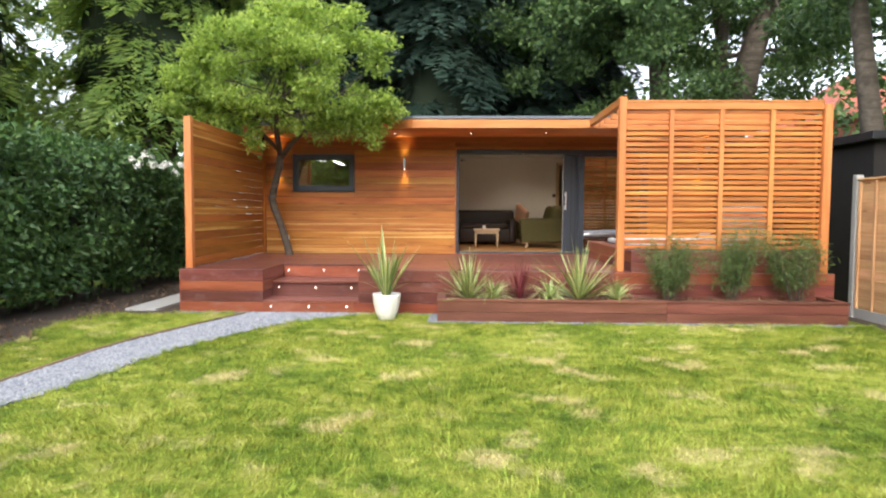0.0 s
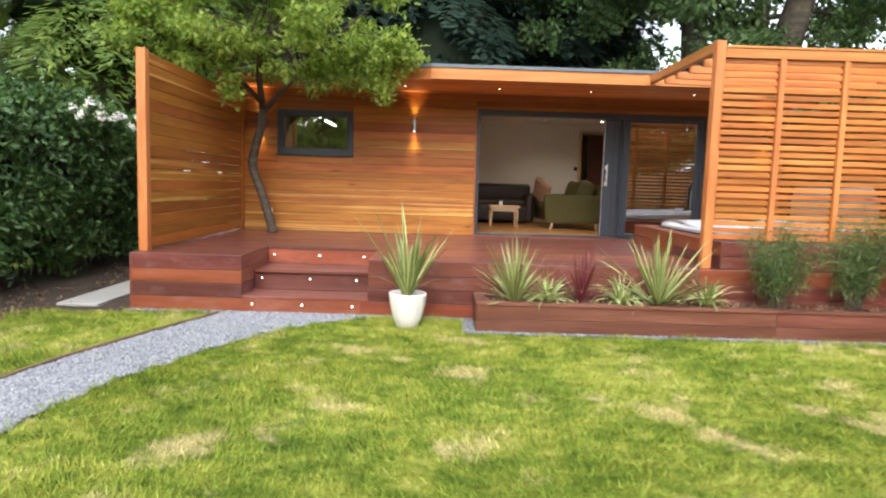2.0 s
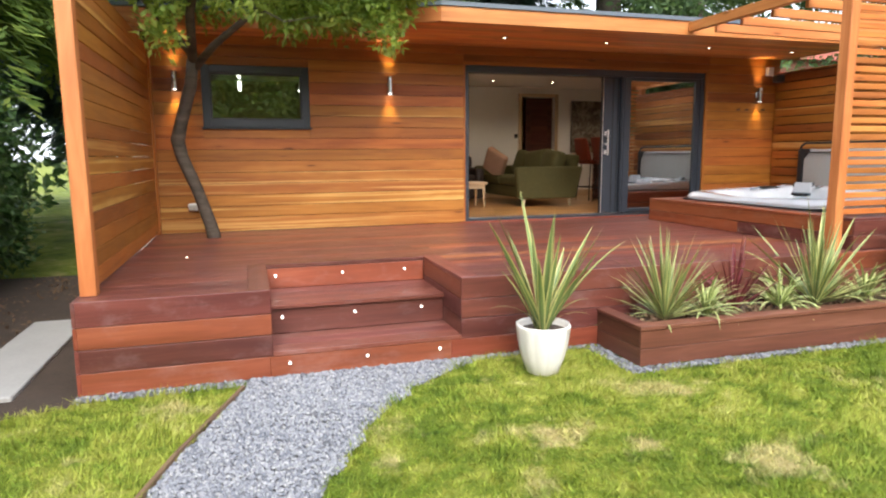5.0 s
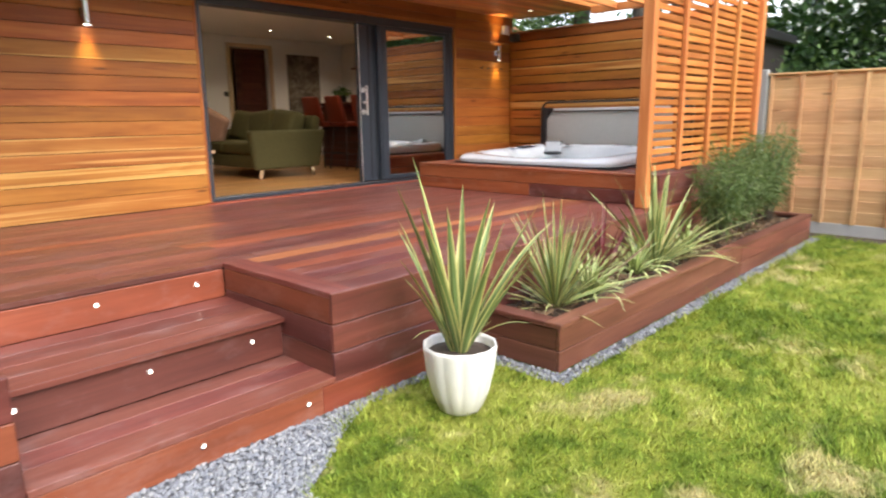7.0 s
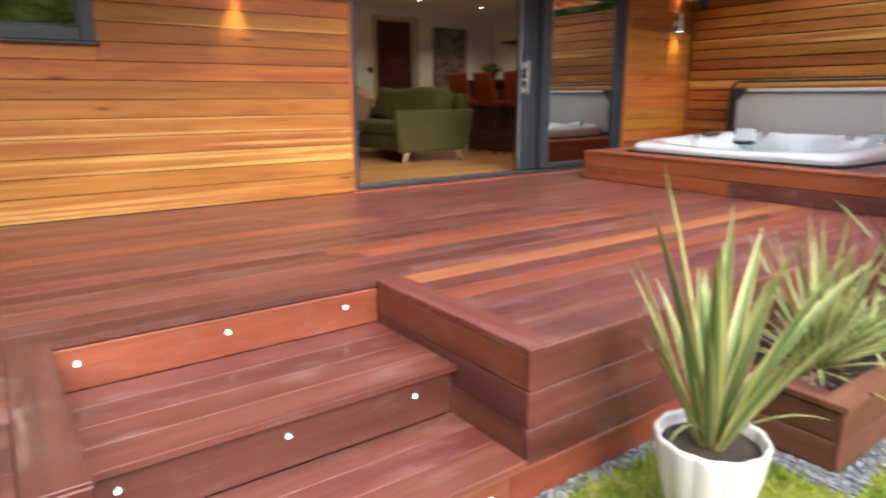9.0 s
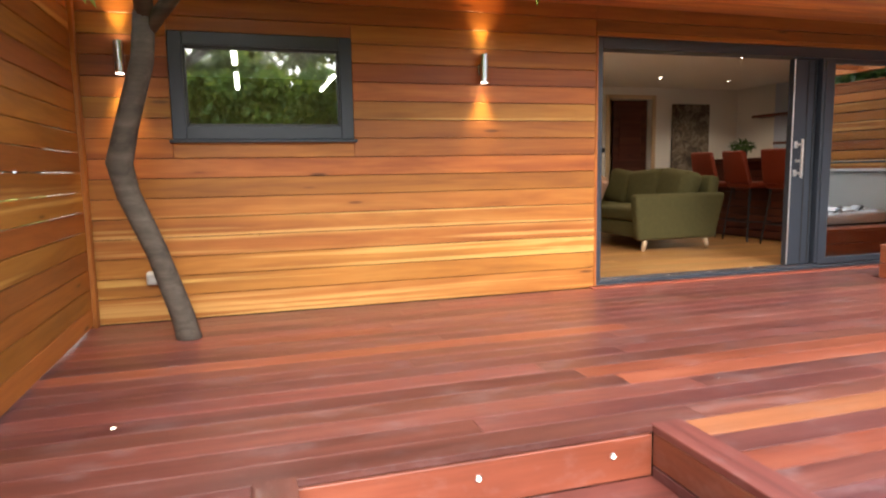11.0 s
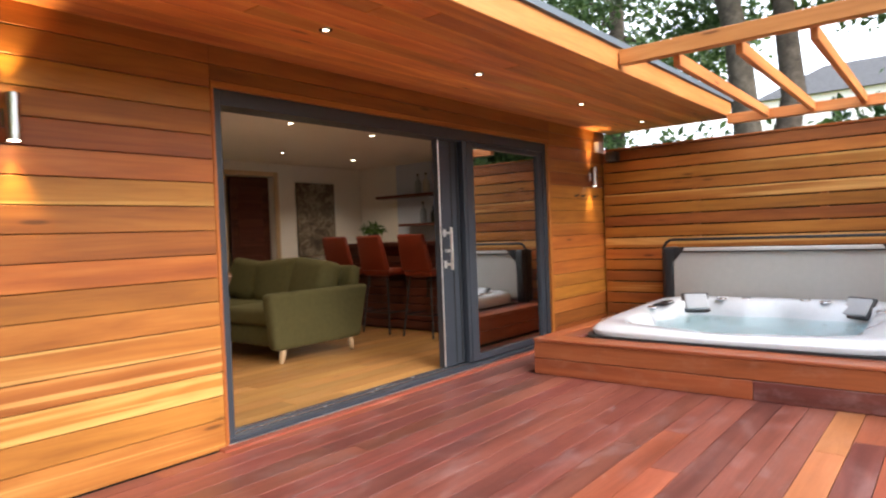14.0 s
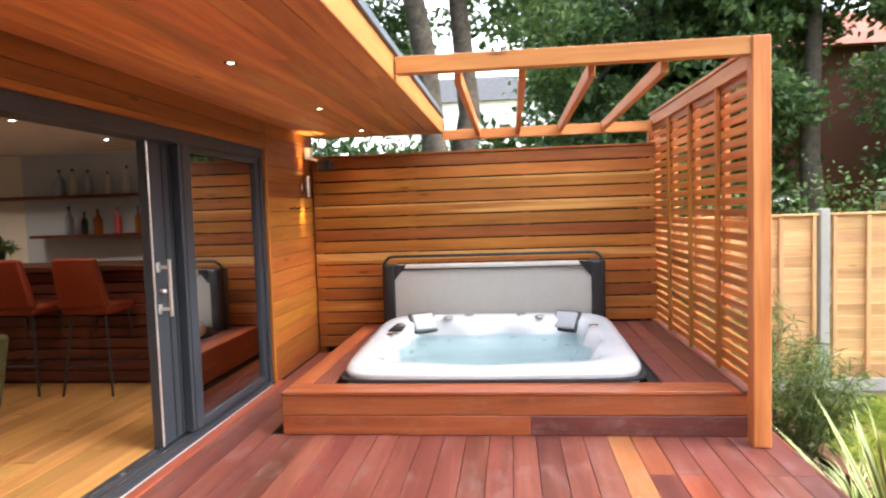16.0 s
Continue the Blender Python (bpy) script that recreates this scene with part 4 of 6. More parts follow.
for dx, dy, tz in ((0.70, 0.68, 30), (0.70, -0.66, -30)):
    pillow = part("headrest", box(-0.022, 0.022, -0.105, 0.105, -0.085, 0.085, 0.012, 3), PAD_GREY, tub, "grey padded headrest", True)
    pillow.matrix_basis = pose(dx, dy, TZ + 0.125 - TB, 0, 38, tz)
    trim_ = part("headrest_trim", box(-0.016, 0.016, -0.128, 0.128, -0.108, 0.108, 0.012, 3), GUNMETAL, tub, "dark headrest rim", True)
    trim_.matrix_basis = pose(dx + 0.012, dy + (0.007 if dy > 0 else -0.007), TZ + 0.116 - TB, 0, 38, tz)
for dx, dy in ((0.83, 0.25), (0.83, -0.25), (0.74, 0.45), (0.74, -0.42), (0.45, 0.86), (0.3, -0.87), (0.05, 0.87)):
    jet = part("control", lathe([(0.045, 0.0), (0.048, 0.012), (0.038, 0.02), (0.02, 0.014)], 16), STEEL, tub, "grey valve control", True)
    jet.location = (dx, dy, TZ + 0.126 + 0.03 * dx - TB)
panel = part("control_panel", box(-0.06, 0.06, -0.13, 0.13, 0, 0.012, 0.005, 2), GUNMETAL, tub, "dark control panel")
panel.matrix_basis = pose(0.3, 0.86, TZ + 0.140 - TB, 0, 0, 90)
for k in range(14):
    a = 2 * math.pi * k / 14 + 0.2
    j = part("jet", lathe([(0.026, 0.0), (0.028, 0.006), (0.014, 0.01)], 12), STEEL, tub, smooth=True)
    p = Vector((math.cos(a) * 0.62, math.sin(a) * 0.70, TZ - 0.06 - TB))
    j.matrix_basis = look(p, (p.x * 2, p.y * 2, p.z))

cover = thing("spa_cover", "folded grey vinyl spa cover standing on its lifter behind the tub", "spa cover", at=(4.88, 11.0, TZ))
part("panel", box(-0.05, 0.05, -1.0, 1.0, 0.04, 0.645, 0.03, 3), COVER_GREY, cover, smooth=True)
part("panel", box(0.055, 0.15, -1.0, 1.0, 0.04, 0.645, 0.03, 3), COVER_GREY, cover, smooth=True)
for s in (-1, 1):
    part("edge_flap", box(-0.062, 0.16, s * 1.03 - 0.06, s * 1.03 + 0.06, 0.0, 0.66, 0.03, 3), GUNMETAL, cover, "black side skirt", True)
    bm = bmesh.new()
    vs = [bm.verts.new(p) for p in ((-0.064, s * 0.975, 0.655), (-0.064, s * 0.85, 0.655), (-0.064, s * 0.975, 0.50))]
    vt = [bm.verts.new(v.co + Vector((0.01, 0, 0))) for v in vs]
    bm.faces.new(vs)
    bm.faces.new(list(reversed(vt)))
    for k in range(3):
        bm.faces.new((vs[k], vs[(k + 1) % 3], vt[(k + 1) % 3], vt[k]))
    part("corner_flap", bm, GUNMETAL, cover)
arc = [(0.0, -1.10, 0.0), (0.0, -1.10, 0.615)] + [(0.0, -1.10 + 0.10 * (1 - math.cos(a)), 0.615 + 0.12 * math.sin(a)) for a in (0.4, 0.8, 1.2, 1.57)]
arc += [(p[0], -p[1], p[2]) for p in reversed(arc)]
part("top_strip", box(-0.072, -0.052, -0.86, 0.86, 0.612, 0.650, 0.006, 2), PALE_VINYL, cover, "pale grey hem strip", True)
part("piping", tube([(-0.070, -0.9, 0.607), (-0.070, 0.9, 0.607)], 0.006, 8), GUNMETAL, cover, "black piping", True)
part("lifter_arm", tube(arc, 0.016, 10), GUNMETAL, cover, "black tubular lifter arm", True)

# ---- the garden room: shell ----
WY = 12.9
wall_south = thing("wall_south", "front wall of the garden room clad in horizontal cedar boards", "wall", kind="structure")
WIN = (-3.155, -1.92, 1.865, 2.585)
DOOR = (0.08, 3.865, 0.62, 2.69)
TOP = 2.93
bm = bmesh.new()
for x0, x1, z0, z1 in ((-3.78, WIN[0], 0, TOP), (WIN[1], DOOR[0], 0, TOP), (WIN[0], WIN[1], 0, WIN[2]), (WIN[0], WIN[1], WIN[3], TOP), (DOOR[0], DOOR[1], DOOR[3], TOP), (DOOR[0], DOOR[1], 0, 0.63), (DOOR[1], 5.22, 0, TOP)):
    add_box(bm, x0, x1, 12.93, 13.12, z0, z1)
part("wall_core", bm, PLASTER, wall_south, "white plastered inner face")
bm = bmesh.new()
for x0, x1, z0, z1 in ((-3.78, WIN[0], 0.5, TOP), (WIN[1], DOOR[0], 0.5, TOP), (WIN[0], WIN[1], 0.5, WIN[2]), (WIN[0], WIN[1], WIN[3], TOP), (DOOR[0], DOOR[1], DOOR[3], TOP), (DOOR[1], 5.22, 0.5, TOP)):
    add_box(bm, x0, x1, 12.922, 12.928, z0, z1)
part("membrane", bm, MEMBRANE, wall_south)
TONES = [CEDAR_LIGHT, CEDAR_LIGHT, CEDAR_STREAK, CEDAR_LIGHT, CEDAR_STREAK, CEDAR_LIGHT, CEDAR, CEDAR, CEDAR, CEDAR, CEDAR_LIGHT, CEDAR, CEDAR_DARK, CEDAR, CEDAR, CEDAR_DARK, CEDAR]
RTONES = [CEDAR_DARK, CEDAR_DARK, CEDAR, CEDAR, CEDAR_LIGHT, CEDAR, CEDAR, CEDAR, CEDAR_LIGHT, CEDAR, CEDAR, CEDAR, CEDAR_DARK, CEDAR, CEDAR, CEDAR, CEDAR]


def cladding(x0, x1, z0, z1, tones):
    for k in range(17):
        a, b = 0.66 + 0.135 * k if k else 0.622, 0.66 + 0.135 * (k + 1) - 0.0045
        a, b = max(a, z0), min(b, z1)
        if b - a > 0.012:
            board("cladding_board", x0, x1, WY, WY + 0.021, a, b, tones[max(k, 0)], wall_south, "x", 0.0025)


for k in range(17):
    a, b = 0.66 + 0.135 * k if k else 0.622, min(0.66 + 0.135 * (k + 1) - 0.0045, TOP)
    if b < WIN[2] - 0.06 or a > WIN[3] + 0.05:
        cladding(-3.72, DOOR[0] - 0.002, a, b, TONES)
    else:
        cladding(-3.72, WIN[0] - 0.002, a, b, TONES)
        cladding(WIN[1] + 0.002, DOOR[0] - 0.002, a, b, TONES)
        cladding(WIN[0], WIN[1], a, min(b, WIN[2] - 0.002), TONES)
        cladding(WIN[0], WIN[1], max(a, WIN[3] + 0.002), b, TONES)
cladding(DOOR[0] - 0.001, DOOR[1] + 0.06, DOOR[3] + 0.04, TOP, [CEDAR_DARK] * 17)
cladding(DOOR[1] + 0.045, 5.215, 0.625, TOP, RTONES)
for x0, x1, z0, z1, ax in ((DOOR[0] - 0.001, DOOR[0] + 0.021, 0.625, DOOR[3], "z"), (DOOR[1] + 0.0, DOOR[1] + 0.043, 0.625, DOOR[3] + 0.038, "z"), (DOOR[0], DOOR[1], DOOR[3] - 0.0, DOOR[3] + 0.038, "x")):
    board("reveal_trim", x0, x1, WY - 0.004, WY + 0.05, z0, z1, CEDAR, wall_south, ax)
board("threshold", DOOR[0] - 0.05, 3.96, 12.83, 12.90, Z - 0.02, Z + 0.012, DECK_RED, wall_south)

roof = thing("roof", "flat grey membrane roof with cedar fascia and wide front overhang", "roof", kind="structure")
OUT = [(5.30, 11.50), (-0.65, 11.50), (-2.02, 12.38), (-3.95, 12.38), (-3.95, 17.4), (5.45, 17.4), (5.45, 12.9), (5.30, 12.9)]


def slab_mesh(outline, z0, z1):
    bm_ = bmesh.new()
    low = [bm_.verts.new((x, y, z0)) for x, y in outline]
    high = [bm_.verts.new((x, y, z1)) for x, y in outline]
    bm_.faces.new(low)
    bm_.faces.new(list(reversed(high)))
    m = len(outline)
    for i in range(m):
        bm_.faces.new((low[i], high[i], high[(i + 1) % m], low[(i + 1) % m]))
    bmesh.ops.recalc_face_normals(bm_, faces=bm_.faces)
    return bm_


part("deck_slab", slab_mesh([(x, y) for x, y in OUT], 2.96, 3.075), MEMBRANE, roof)
part("roof_covering", slab_mesh([(x + (0.02 if x > 5 else -0.02 if x < -3 else 0), y - 0.035 if y < 12.5 else y) for x, y in OUT], 3.082, 3.125), ROOFING, roof, "blue-grey roof membrane with turned edge")
for (xa, ya), (xb, yb) in zip(OUT[:4], OUT[1:4]):
    a, b = Vector((xa, ya, 3.0)), Vector((xb, yb, 3.0))
    ob = board("fascia", -(a - b).length / 2 - 0.01, (a - b).length / 2 + 0.01, -0.024, 0.0, -0.08, 0.08, CEDAR_FRAME, roof)
    ob.matrix_basis = Matrix.Translation((a + b) / 2) @ pose(0, 0, 0, 0, 0, math.degrees(math.atan2((a - b).y, (a - b).x)))
ob = board("fascia", 5.30, 5.324, 11.50, 12.9, 2.92, 3.08, CEDAR_FRAME, roof, "y")

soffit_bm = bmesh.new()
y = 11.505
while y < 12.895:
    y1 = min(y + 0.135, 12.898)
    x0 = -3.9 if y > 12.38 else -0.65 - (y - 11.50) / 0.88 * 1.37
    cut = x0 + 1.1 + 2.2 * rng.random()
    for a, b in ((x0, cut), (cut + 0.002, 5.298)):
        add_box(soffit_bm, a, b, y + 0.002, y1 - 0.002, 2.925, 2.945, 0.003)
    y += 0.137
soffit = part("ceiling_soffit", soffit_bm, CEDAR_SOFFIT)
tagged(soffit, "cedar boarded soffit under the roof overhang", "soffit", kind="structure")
part("soffit_backing", slab_mesh([(5.30, 11.50), (-0.65, 11.50), (-2.02, 12.38), (-3.95, 12.38), (-3.95, 12.92), (5.30, 12.92)], 2.948, 2.956), MEMBRANE, roof)

bm = bmesh.new()
add_box(bm, 5.12, 5.42, 13.12, 17.2, 0, 2.95)
tagged(part("wall_east", bm, PLASTER), "white plastered end wall of the garden room", "wall", kind="structure")
bm = bmesh.new()
add_box(bm, -3.95, -3.78, 12.93, 17.2, 0, 2.95)
tagged(part("wall_west", bm, PLASTER), "white plastered end wall of the garden room", "wall", kind="structure")
bm = bmesh.new()
for x0, x1, z0, z1 in ((-3.78, 2.72, 0, 2.95), (3.47, 5.12, 0, 2.95), (2.72, 3.47, 2.69, 2.95)):
    add_box(bm, x0, x1, 17.0, 17.18, z0, z1)
tagged(part("wall_north", bm, PLASTER), "white plastered back wall with a doorway", "wall", kind="structure")
tagged(part("wall_hall", add_box(add_box(box(2.2, 4.0, 18.4, 18.5, 0, 3), 2.1, 2.2, 17.18, 18.5, 0, 3), 4.0, 4.1, 17.18, 18.5, 0, 3), WARM_PLASTER), "cream walls of the small hall behind the doorway", "wall", kind="structure")
tagged(part("wall_partition", box(-0.28, -0.16, 13.12, 17.0, 0, 2.95), PLASTER), "white partition wall", "wall", kind="structure")
tagged(part("ceiling", box(-3.78, 5.12, 13.12, 17.18, 2.87, 2.95), PLASTER), "white plastered ceiling with recessed spotlights", "ceiling", kind="structure")
tagged(part("ceiling_hall", box(2.1, 4.1, 17.18, 18.5, 2.87, 2.95), PLASTER), "white ceiling of the small hall", "ceiling", kind="structure")
bm = bmesh.new()
add_box(bm, -0.30, -0.285, 13.13, 16.98, 0.66, 2.865)
add_box(bm, -3.775, -3.76, 13.13, 16.98, 0.66, 2.865)
add_box(bm, -3.76, -0.30, 16.975, 16.99, 0.66, 2.865)
tagged(part("wall_lining", bm, plain("ochre_wall_paint", (0.30, 0.20, 0.055), 0.8, 0.0, 0.35, 0.1, 9)), "ochre brown lining of the side room", "wall", kind="structure")
tagged(part("floor_side_room", box(-3.76, -0.30, 13.13, 16.97, 0.646, 0.66), BROWN_LEATHER), "dark floor of the side room", "floor", kind="structure")
floor = thing("floor", "light oak plank floor inside the garden room", "floor", kind="structure")
part("screed", box(-3.78, 5.12, 13.06, 18.5, 0.3, 0.645), CONCRETE, floor)
y = 13.06
while y < 17.0:
    x = -0.15 - rng.random()
    x = max(x, -0.15)
    first = True
    while x < 5.1:
        ln = rng.uniform(0.7, 1.8) if first else rng.uniform(1.2, 1.9)
        first = False
        b = min(x + ln, 5.118)
        board("floor_plank", x + 0.0008, b - 0.0008, y, min(y + 0.158, 17.0), 0.648, 0.66, OAK, floor, "x", 0.0015)
        x = b
    y += 0.1595
skirting = thing("baseboard", "white painted skirting boards", "skirting", kind="structure")
board("skirting_board", -0.15, 2.66, 16.982, 16.998, 0.661, 0.78, PALE_WOOD, skirting)
board("skirting_board", 3.53, 5.1, 16.982, 16.998, 0.661, 0.78, PALE_WOOD, skirting)
architrave = thing("trim", "pale wooden door surround", "door surround", kind="structure")
board("architrave", 2.65, 2.72, 16.975, 17.0, 0.661, 2.75, PALE_WOOD, architrave, "z")
board("architrave", 3.47, 3.54, 16.975, 17.0, 0.661, 2.75, PALE_WOOD, architrave, "z")
board("architrave", 2.72, 3.47, 16.975, 17.0, 2.69, 2.75, PALE_WOOD, architrave)
idoor = thing("door_2", "dark reddish brown internal door standing ajar", "door", kind="structure", at=(3.46, 17.10, 0.665), turn=-10)
part("door_leaf", box(-0.56, 0, 0, 0.04, 0, 2.02, 0.004), DARK_WOOD, idoor)
for z0, z1 in ((0.15, 0.95), (1.08, 1.88)):
    part("door_panel", box(-0.46, -0.1, -0.008, 0.0, z0, z1, 0.006), DARK_WOOD, idoor)

# ---- sliding door and window ----
door = thing("door_1", "wide anthracite aluminium sliding glass door, standing open", "sliding door", kind="structure")
FY0, FY1 = 12.92, 13.09
bm = bmesh.new()
add_box(bm, 0.102, 0.155, FY0, FY1, 0.66, 2.69, 0.003)
add_box(bm, 3.80, 3.864, FY0, FY1, 0.66, 2.69, 0.003)
add_box(bm, 0.155, 3.80, FY0, FY1, 2.60, 2.69, 0.003)
add_box(bm, 0.102, 3.864, FY0 - 0.01, FY1, 0.632, 0.662, 0.003)
part("outer_frame", bm, ANTHRACITE, door)
for y in (12.965, 13.035):
    part("track", box(0.16, 3.8, y - 0.006, y + 0.006, 0.662, 0.672, 0.002), STEEL, door, "bright metal track")


def leaf_panel(name, x0, x1, y0, y1, label, stile=0.105):
    bm_ = bmesh.new()
    add_box(bm_, x0, x0 + stile, y0, y1, 0.675, 2.60, 0.005, 2)
    add_box(bm_, x1 - 0.08, x1, y0, y1, 0.675, 2.60, 0.005, 2)
    add_box(bm_, x0 + stile, x1 - 0.08, y0, y1, 0.675, 0.73, 0.005, 2)
    add_box(bm_, x0 + stile, x1 - 0.08, y0, y1, 2.555, 2.60, 0.005, 2)
    leaf = part(name, bm_, ANTHRACITE, door, label)
    pane_ = part("pane", box(x0 + stile, x1 - 0.08, (y0 + y1) / 2 - 0.003, (y0 + y1) / 2 + 0.003, 0.73, 2.555), PANE, leaf, "clear reflecting glass")
    pane_.visible_shadow = False
    return leaf


leaf_panel("fixed_leaf", 2.52, 3.80, 12.935, 12.99, "fixed glazed leaf")
leaf_panel("sliding_leaf", 2.21, 3.78, 13.005, 13.065, "slid-back glazed leaf", 0.31)
# raised black strips painted as the dark gaps between door profiles
for x in (2.372, 2.452):
    part("gap_strip", box(x, x + 0.014, 12.999, 13.006, 0.69, 2.59, 0.001), BLACK, door, "black strip for tub seal and dark door gaps")
part("meeting_strip", box(2.211, 2.221, 12.996, 13.006, 0.68, 2.595, 0.002), BRIGHT_STEEL, door, "bright metal edge strip")
part("interlock", box(2.485, 2.515, 12.94, 13.0, 0.68, 2.60, 0.004), ANTHRACITE, door)
handle = part("handle", box(2.254, 2.274, 12.915, 12.936, 1.50, 1.86, 0.006, 2), BRIGHT_STEEL, door, "polished steel pull handle")
for z in (1.535, 1.80):
    part("handle_post", add_box(box(2.256, 2.272, 12.936, 12.993, z, z + 0.022, 0.004), 2.246, 2.282, 12.993, 13.004, z - 0.02, z + 0.042, 0.003), BRIGHT_STEEL, handle)
part("lock", tube([(2.264, 12.955, 1.66), (2.264, 12.993, 1.66)], 0.014, 12), BRIGHT_STEEL, handle, "steel lock cylinder", True)

window = thing("window_1", "wide anthracite framed window in the cedar wall", "window", kind="structure")
bm = bmesh.new()
a, b, c, d = WIN
for x0, x1, z0, z1 in ((a, a + 0.09, c, d), (b - 0.09, b, c, d), (a + 0.09, b - 0.09, c, c + 0.09), (a + 0.09, b - 0.09, d - 0.09, d)):
    add_box(bm, x0, x1, 12.885, 12.97, z0, z1, 0.006, 2)
part("window_frame", bm, ANTHRACITE, window)
bm = bmesh.new()
for x0, x1, z0, z1 in ((a + 0.085, a + 0.11, c + 0.09, d - 0.09), (b - 0.11, b - 0.085, c + 0.09, d - 0.09), (a + 0.11, b - 0.11, c + 0.085, c + 0.11), (a + 0.11, b - 0.11, d - 0.11, d - 0.085)):
    add_box(bm, x0, x1, 12.905, 12.95, z0, z1, 0.004)
part("glazing_bead", bm, GUNMETAL, window)
pane = part("pane", box(a + 0.10, b - 0.10, 12.925, 12.931, c + 0.10, d - 0.10), CLEAR_PANE, window, "reflecting glass")
pane.visible_shadow = False
part("window_sill", box(a - 0.02, b + 0.02, 12.855, 12.93, c - 0.022, c - 0.002, 0.004), ANTHRACITE, window)
for x, y in ((-2.74, 13.75), (-2.74, 15.5), (-1.78, 15.5)):
    lamp = thing("batten_light", "white tube light on the ceiling of the side room", "ceiling light", "tube lights", at=(x, y, 2.66))
    part("hanger", tube([(0, 0, -0.002), (0, 0, 0.21)], 0.006, 6), WHITE_PLASTIC, lamp)
    part("housing", box(-0.032, 0.032, -0.62, 0.62, -0.035, -0.001, 0.008), WHITE_PLASTIC, lamp)
    part("tube", box(-0.022, 0.022, -0.60, 0.60, -0.06, -0.036, 0.01), TUBE, lamp, "lit white diffuser")


# ---- lamps and small fixtures ----
def downlight(name, x, y, z, label, group, lens_mat):
    light = thing(name, label, "spotlight", group, at=(x, y, z))
    part("bezel", lathe([(0.036, -0.004), (0.038, 0.0), (0.028, 0.0)], 20), STEEL, light)
    part("lens", lathe([(0.016, -0.005), (0.018, -0.003), (0.012, -0.002)], 16), lens_mat, light, "lit warm lens")


for x, y in SOFFIT_SPOTS:
    downlight("soffit_spotlight", x, y, 2.924, "small steel spotlight recessed in the cedar soffit", "soffit spotlights", LED_SOFFIT)
for x, y in ROOM_SPOTS:
    downlight("ceiling_spotlight", x, y, 2.868, "small recessed spotlight in the white ceiling", "room spotlights", LED)
for x in WALL_LIGHTS:
    light = thing("wall_light", "slim steel up-and-down wall light glowing warm on cedar", "wall light", "facade wall lights", at=(x, WY, 2.39))
    part("backplate", box(-0.03, 0.03, -0.02, 0.0, -0.045, 0.045, 0.006), STEEL, light)
    part("arm", tube([(0, -0.015, 0), (0, -0.05, 0)], 0.014, 10), STEEL, light)
    part("cylinder", add_tube(add_tube(bmesh.new(), [(0, -0.065, -0.105), (0, -0.065, 0.105)], 0.032, 20, False), [(0, -0.065, -0.09), (0, -0.065, 0.09)], 0.027, 16), STEEL, light, smooth=True)
    for s in (-1, 1):
        part("lens", tube([(0, -0.065, s * 0.093), (0, -0.065, s * 0.097)], 0.025, 14), LED, light)
cctv = thing("security_camera", "white bracketed floodlight and camera under the soffit", "security camera", at=(4.98, 12.88, 2.66))
part("bracket", box(-0.05, 0.05, -0.05, 0.015, 0.02, 0.14, 0.01, 2), WHITE_PLASTIC, cctv)
part("arm", tube([(0, -0.03, 0.03), (0.02, -0.14, -0.01)], 0.014, 10), WHITE_PLASTIC, cctv)
head_ = part("head", box(-0.06, 0.06, -0.09, 0.05, -0.06, 0.05, 0.02, 3), GUNMETAL, cctv, "dark lamp head", True)
head_.location = (0.02, -0.16, -0.04)
hooks = thing("hook_rail", "row of small dark hooks on the cedar wall", "hooks", at=(4.62, WY, 2.17))
for dx in (-0.16, 0.0, 0.30):
    part("hook", add_box(tube([(dx, 0, 0), (dx, -0.035, 0.0), (dx, -0.04, 0.02)], 0.006, 6), dx - 0.03, dx + 0.03, -0.008, 0, -0.01, 0.01), GUNMETAL, hooks)
socket = thing("outdoor_socket", "white weatherproof socket low on the cedar wall", "socket", at=(-3.30, WY, 0.93))
part("box", box(-0.075, 0.075, -0.07, 0, -0.045, 0.045, 0.015, 3), WHITE_PLASTIC, socket, smooth=True)
part("flap", box(-0.065, 0.065, -0.078, -0.071, -0.035, 0.025, 0.003), COVER_GREY, socket)


# ---- inside the room ----
FZ = 0.66
sofa = thing("sofa", "olive green velvet sofa with loose back cushions and pale legs", "sofa", at=(1.60, 14.42, FZ))
part("base", box(0.04, 0.98, 0.08, 1.95, 0.14, 0.34, 0.03, 3), VELVET, sofa, smooth=True)
for k in range(2):
    part("seat_cushion", box(0.0, 0.72, 0.13 + 0.88 * k, 0.99 + 0.88 * k, 0.335, 0.50, 0.05, 4), VELVET, sofa, smooth=True)
for k, (lean, turn_, tilt_) in enumerate(((16, -7, 5), (12, 5, -4), (17, -3, 6))):
    bm = box(-0.12, 0.12, -0.32, 0.32, -0.25, 0.25, 0.09, 4)
    for v in bm.verts:
        # plump in the middle, sagging between the corners
        v.co.x *= 1.25 - 1.6 * (v.co.y ** 2 + v.co.z ** 2)
        v.co.z -= 0.035 * math.cos(v.co.y * 5) * (1 if v.co.z > 0.1 else 0)
    cu = part("back_cushion", bm, VELVET, sofa, smooth=True)
    cu.matrix_basis = pose(0.76, 0.43 + 0.58 * k, 0.70, tilt_, lean, turn_)
bk = part("backrest", box(-0.07, 0.07, -0.95, 0.95, -0.36, 0.36, 0.05, 3), VELVET, sofa, smooth=True)
bk.matrix_basis = pose(0.97, 1.01, 0.50, 0, 10, 0)
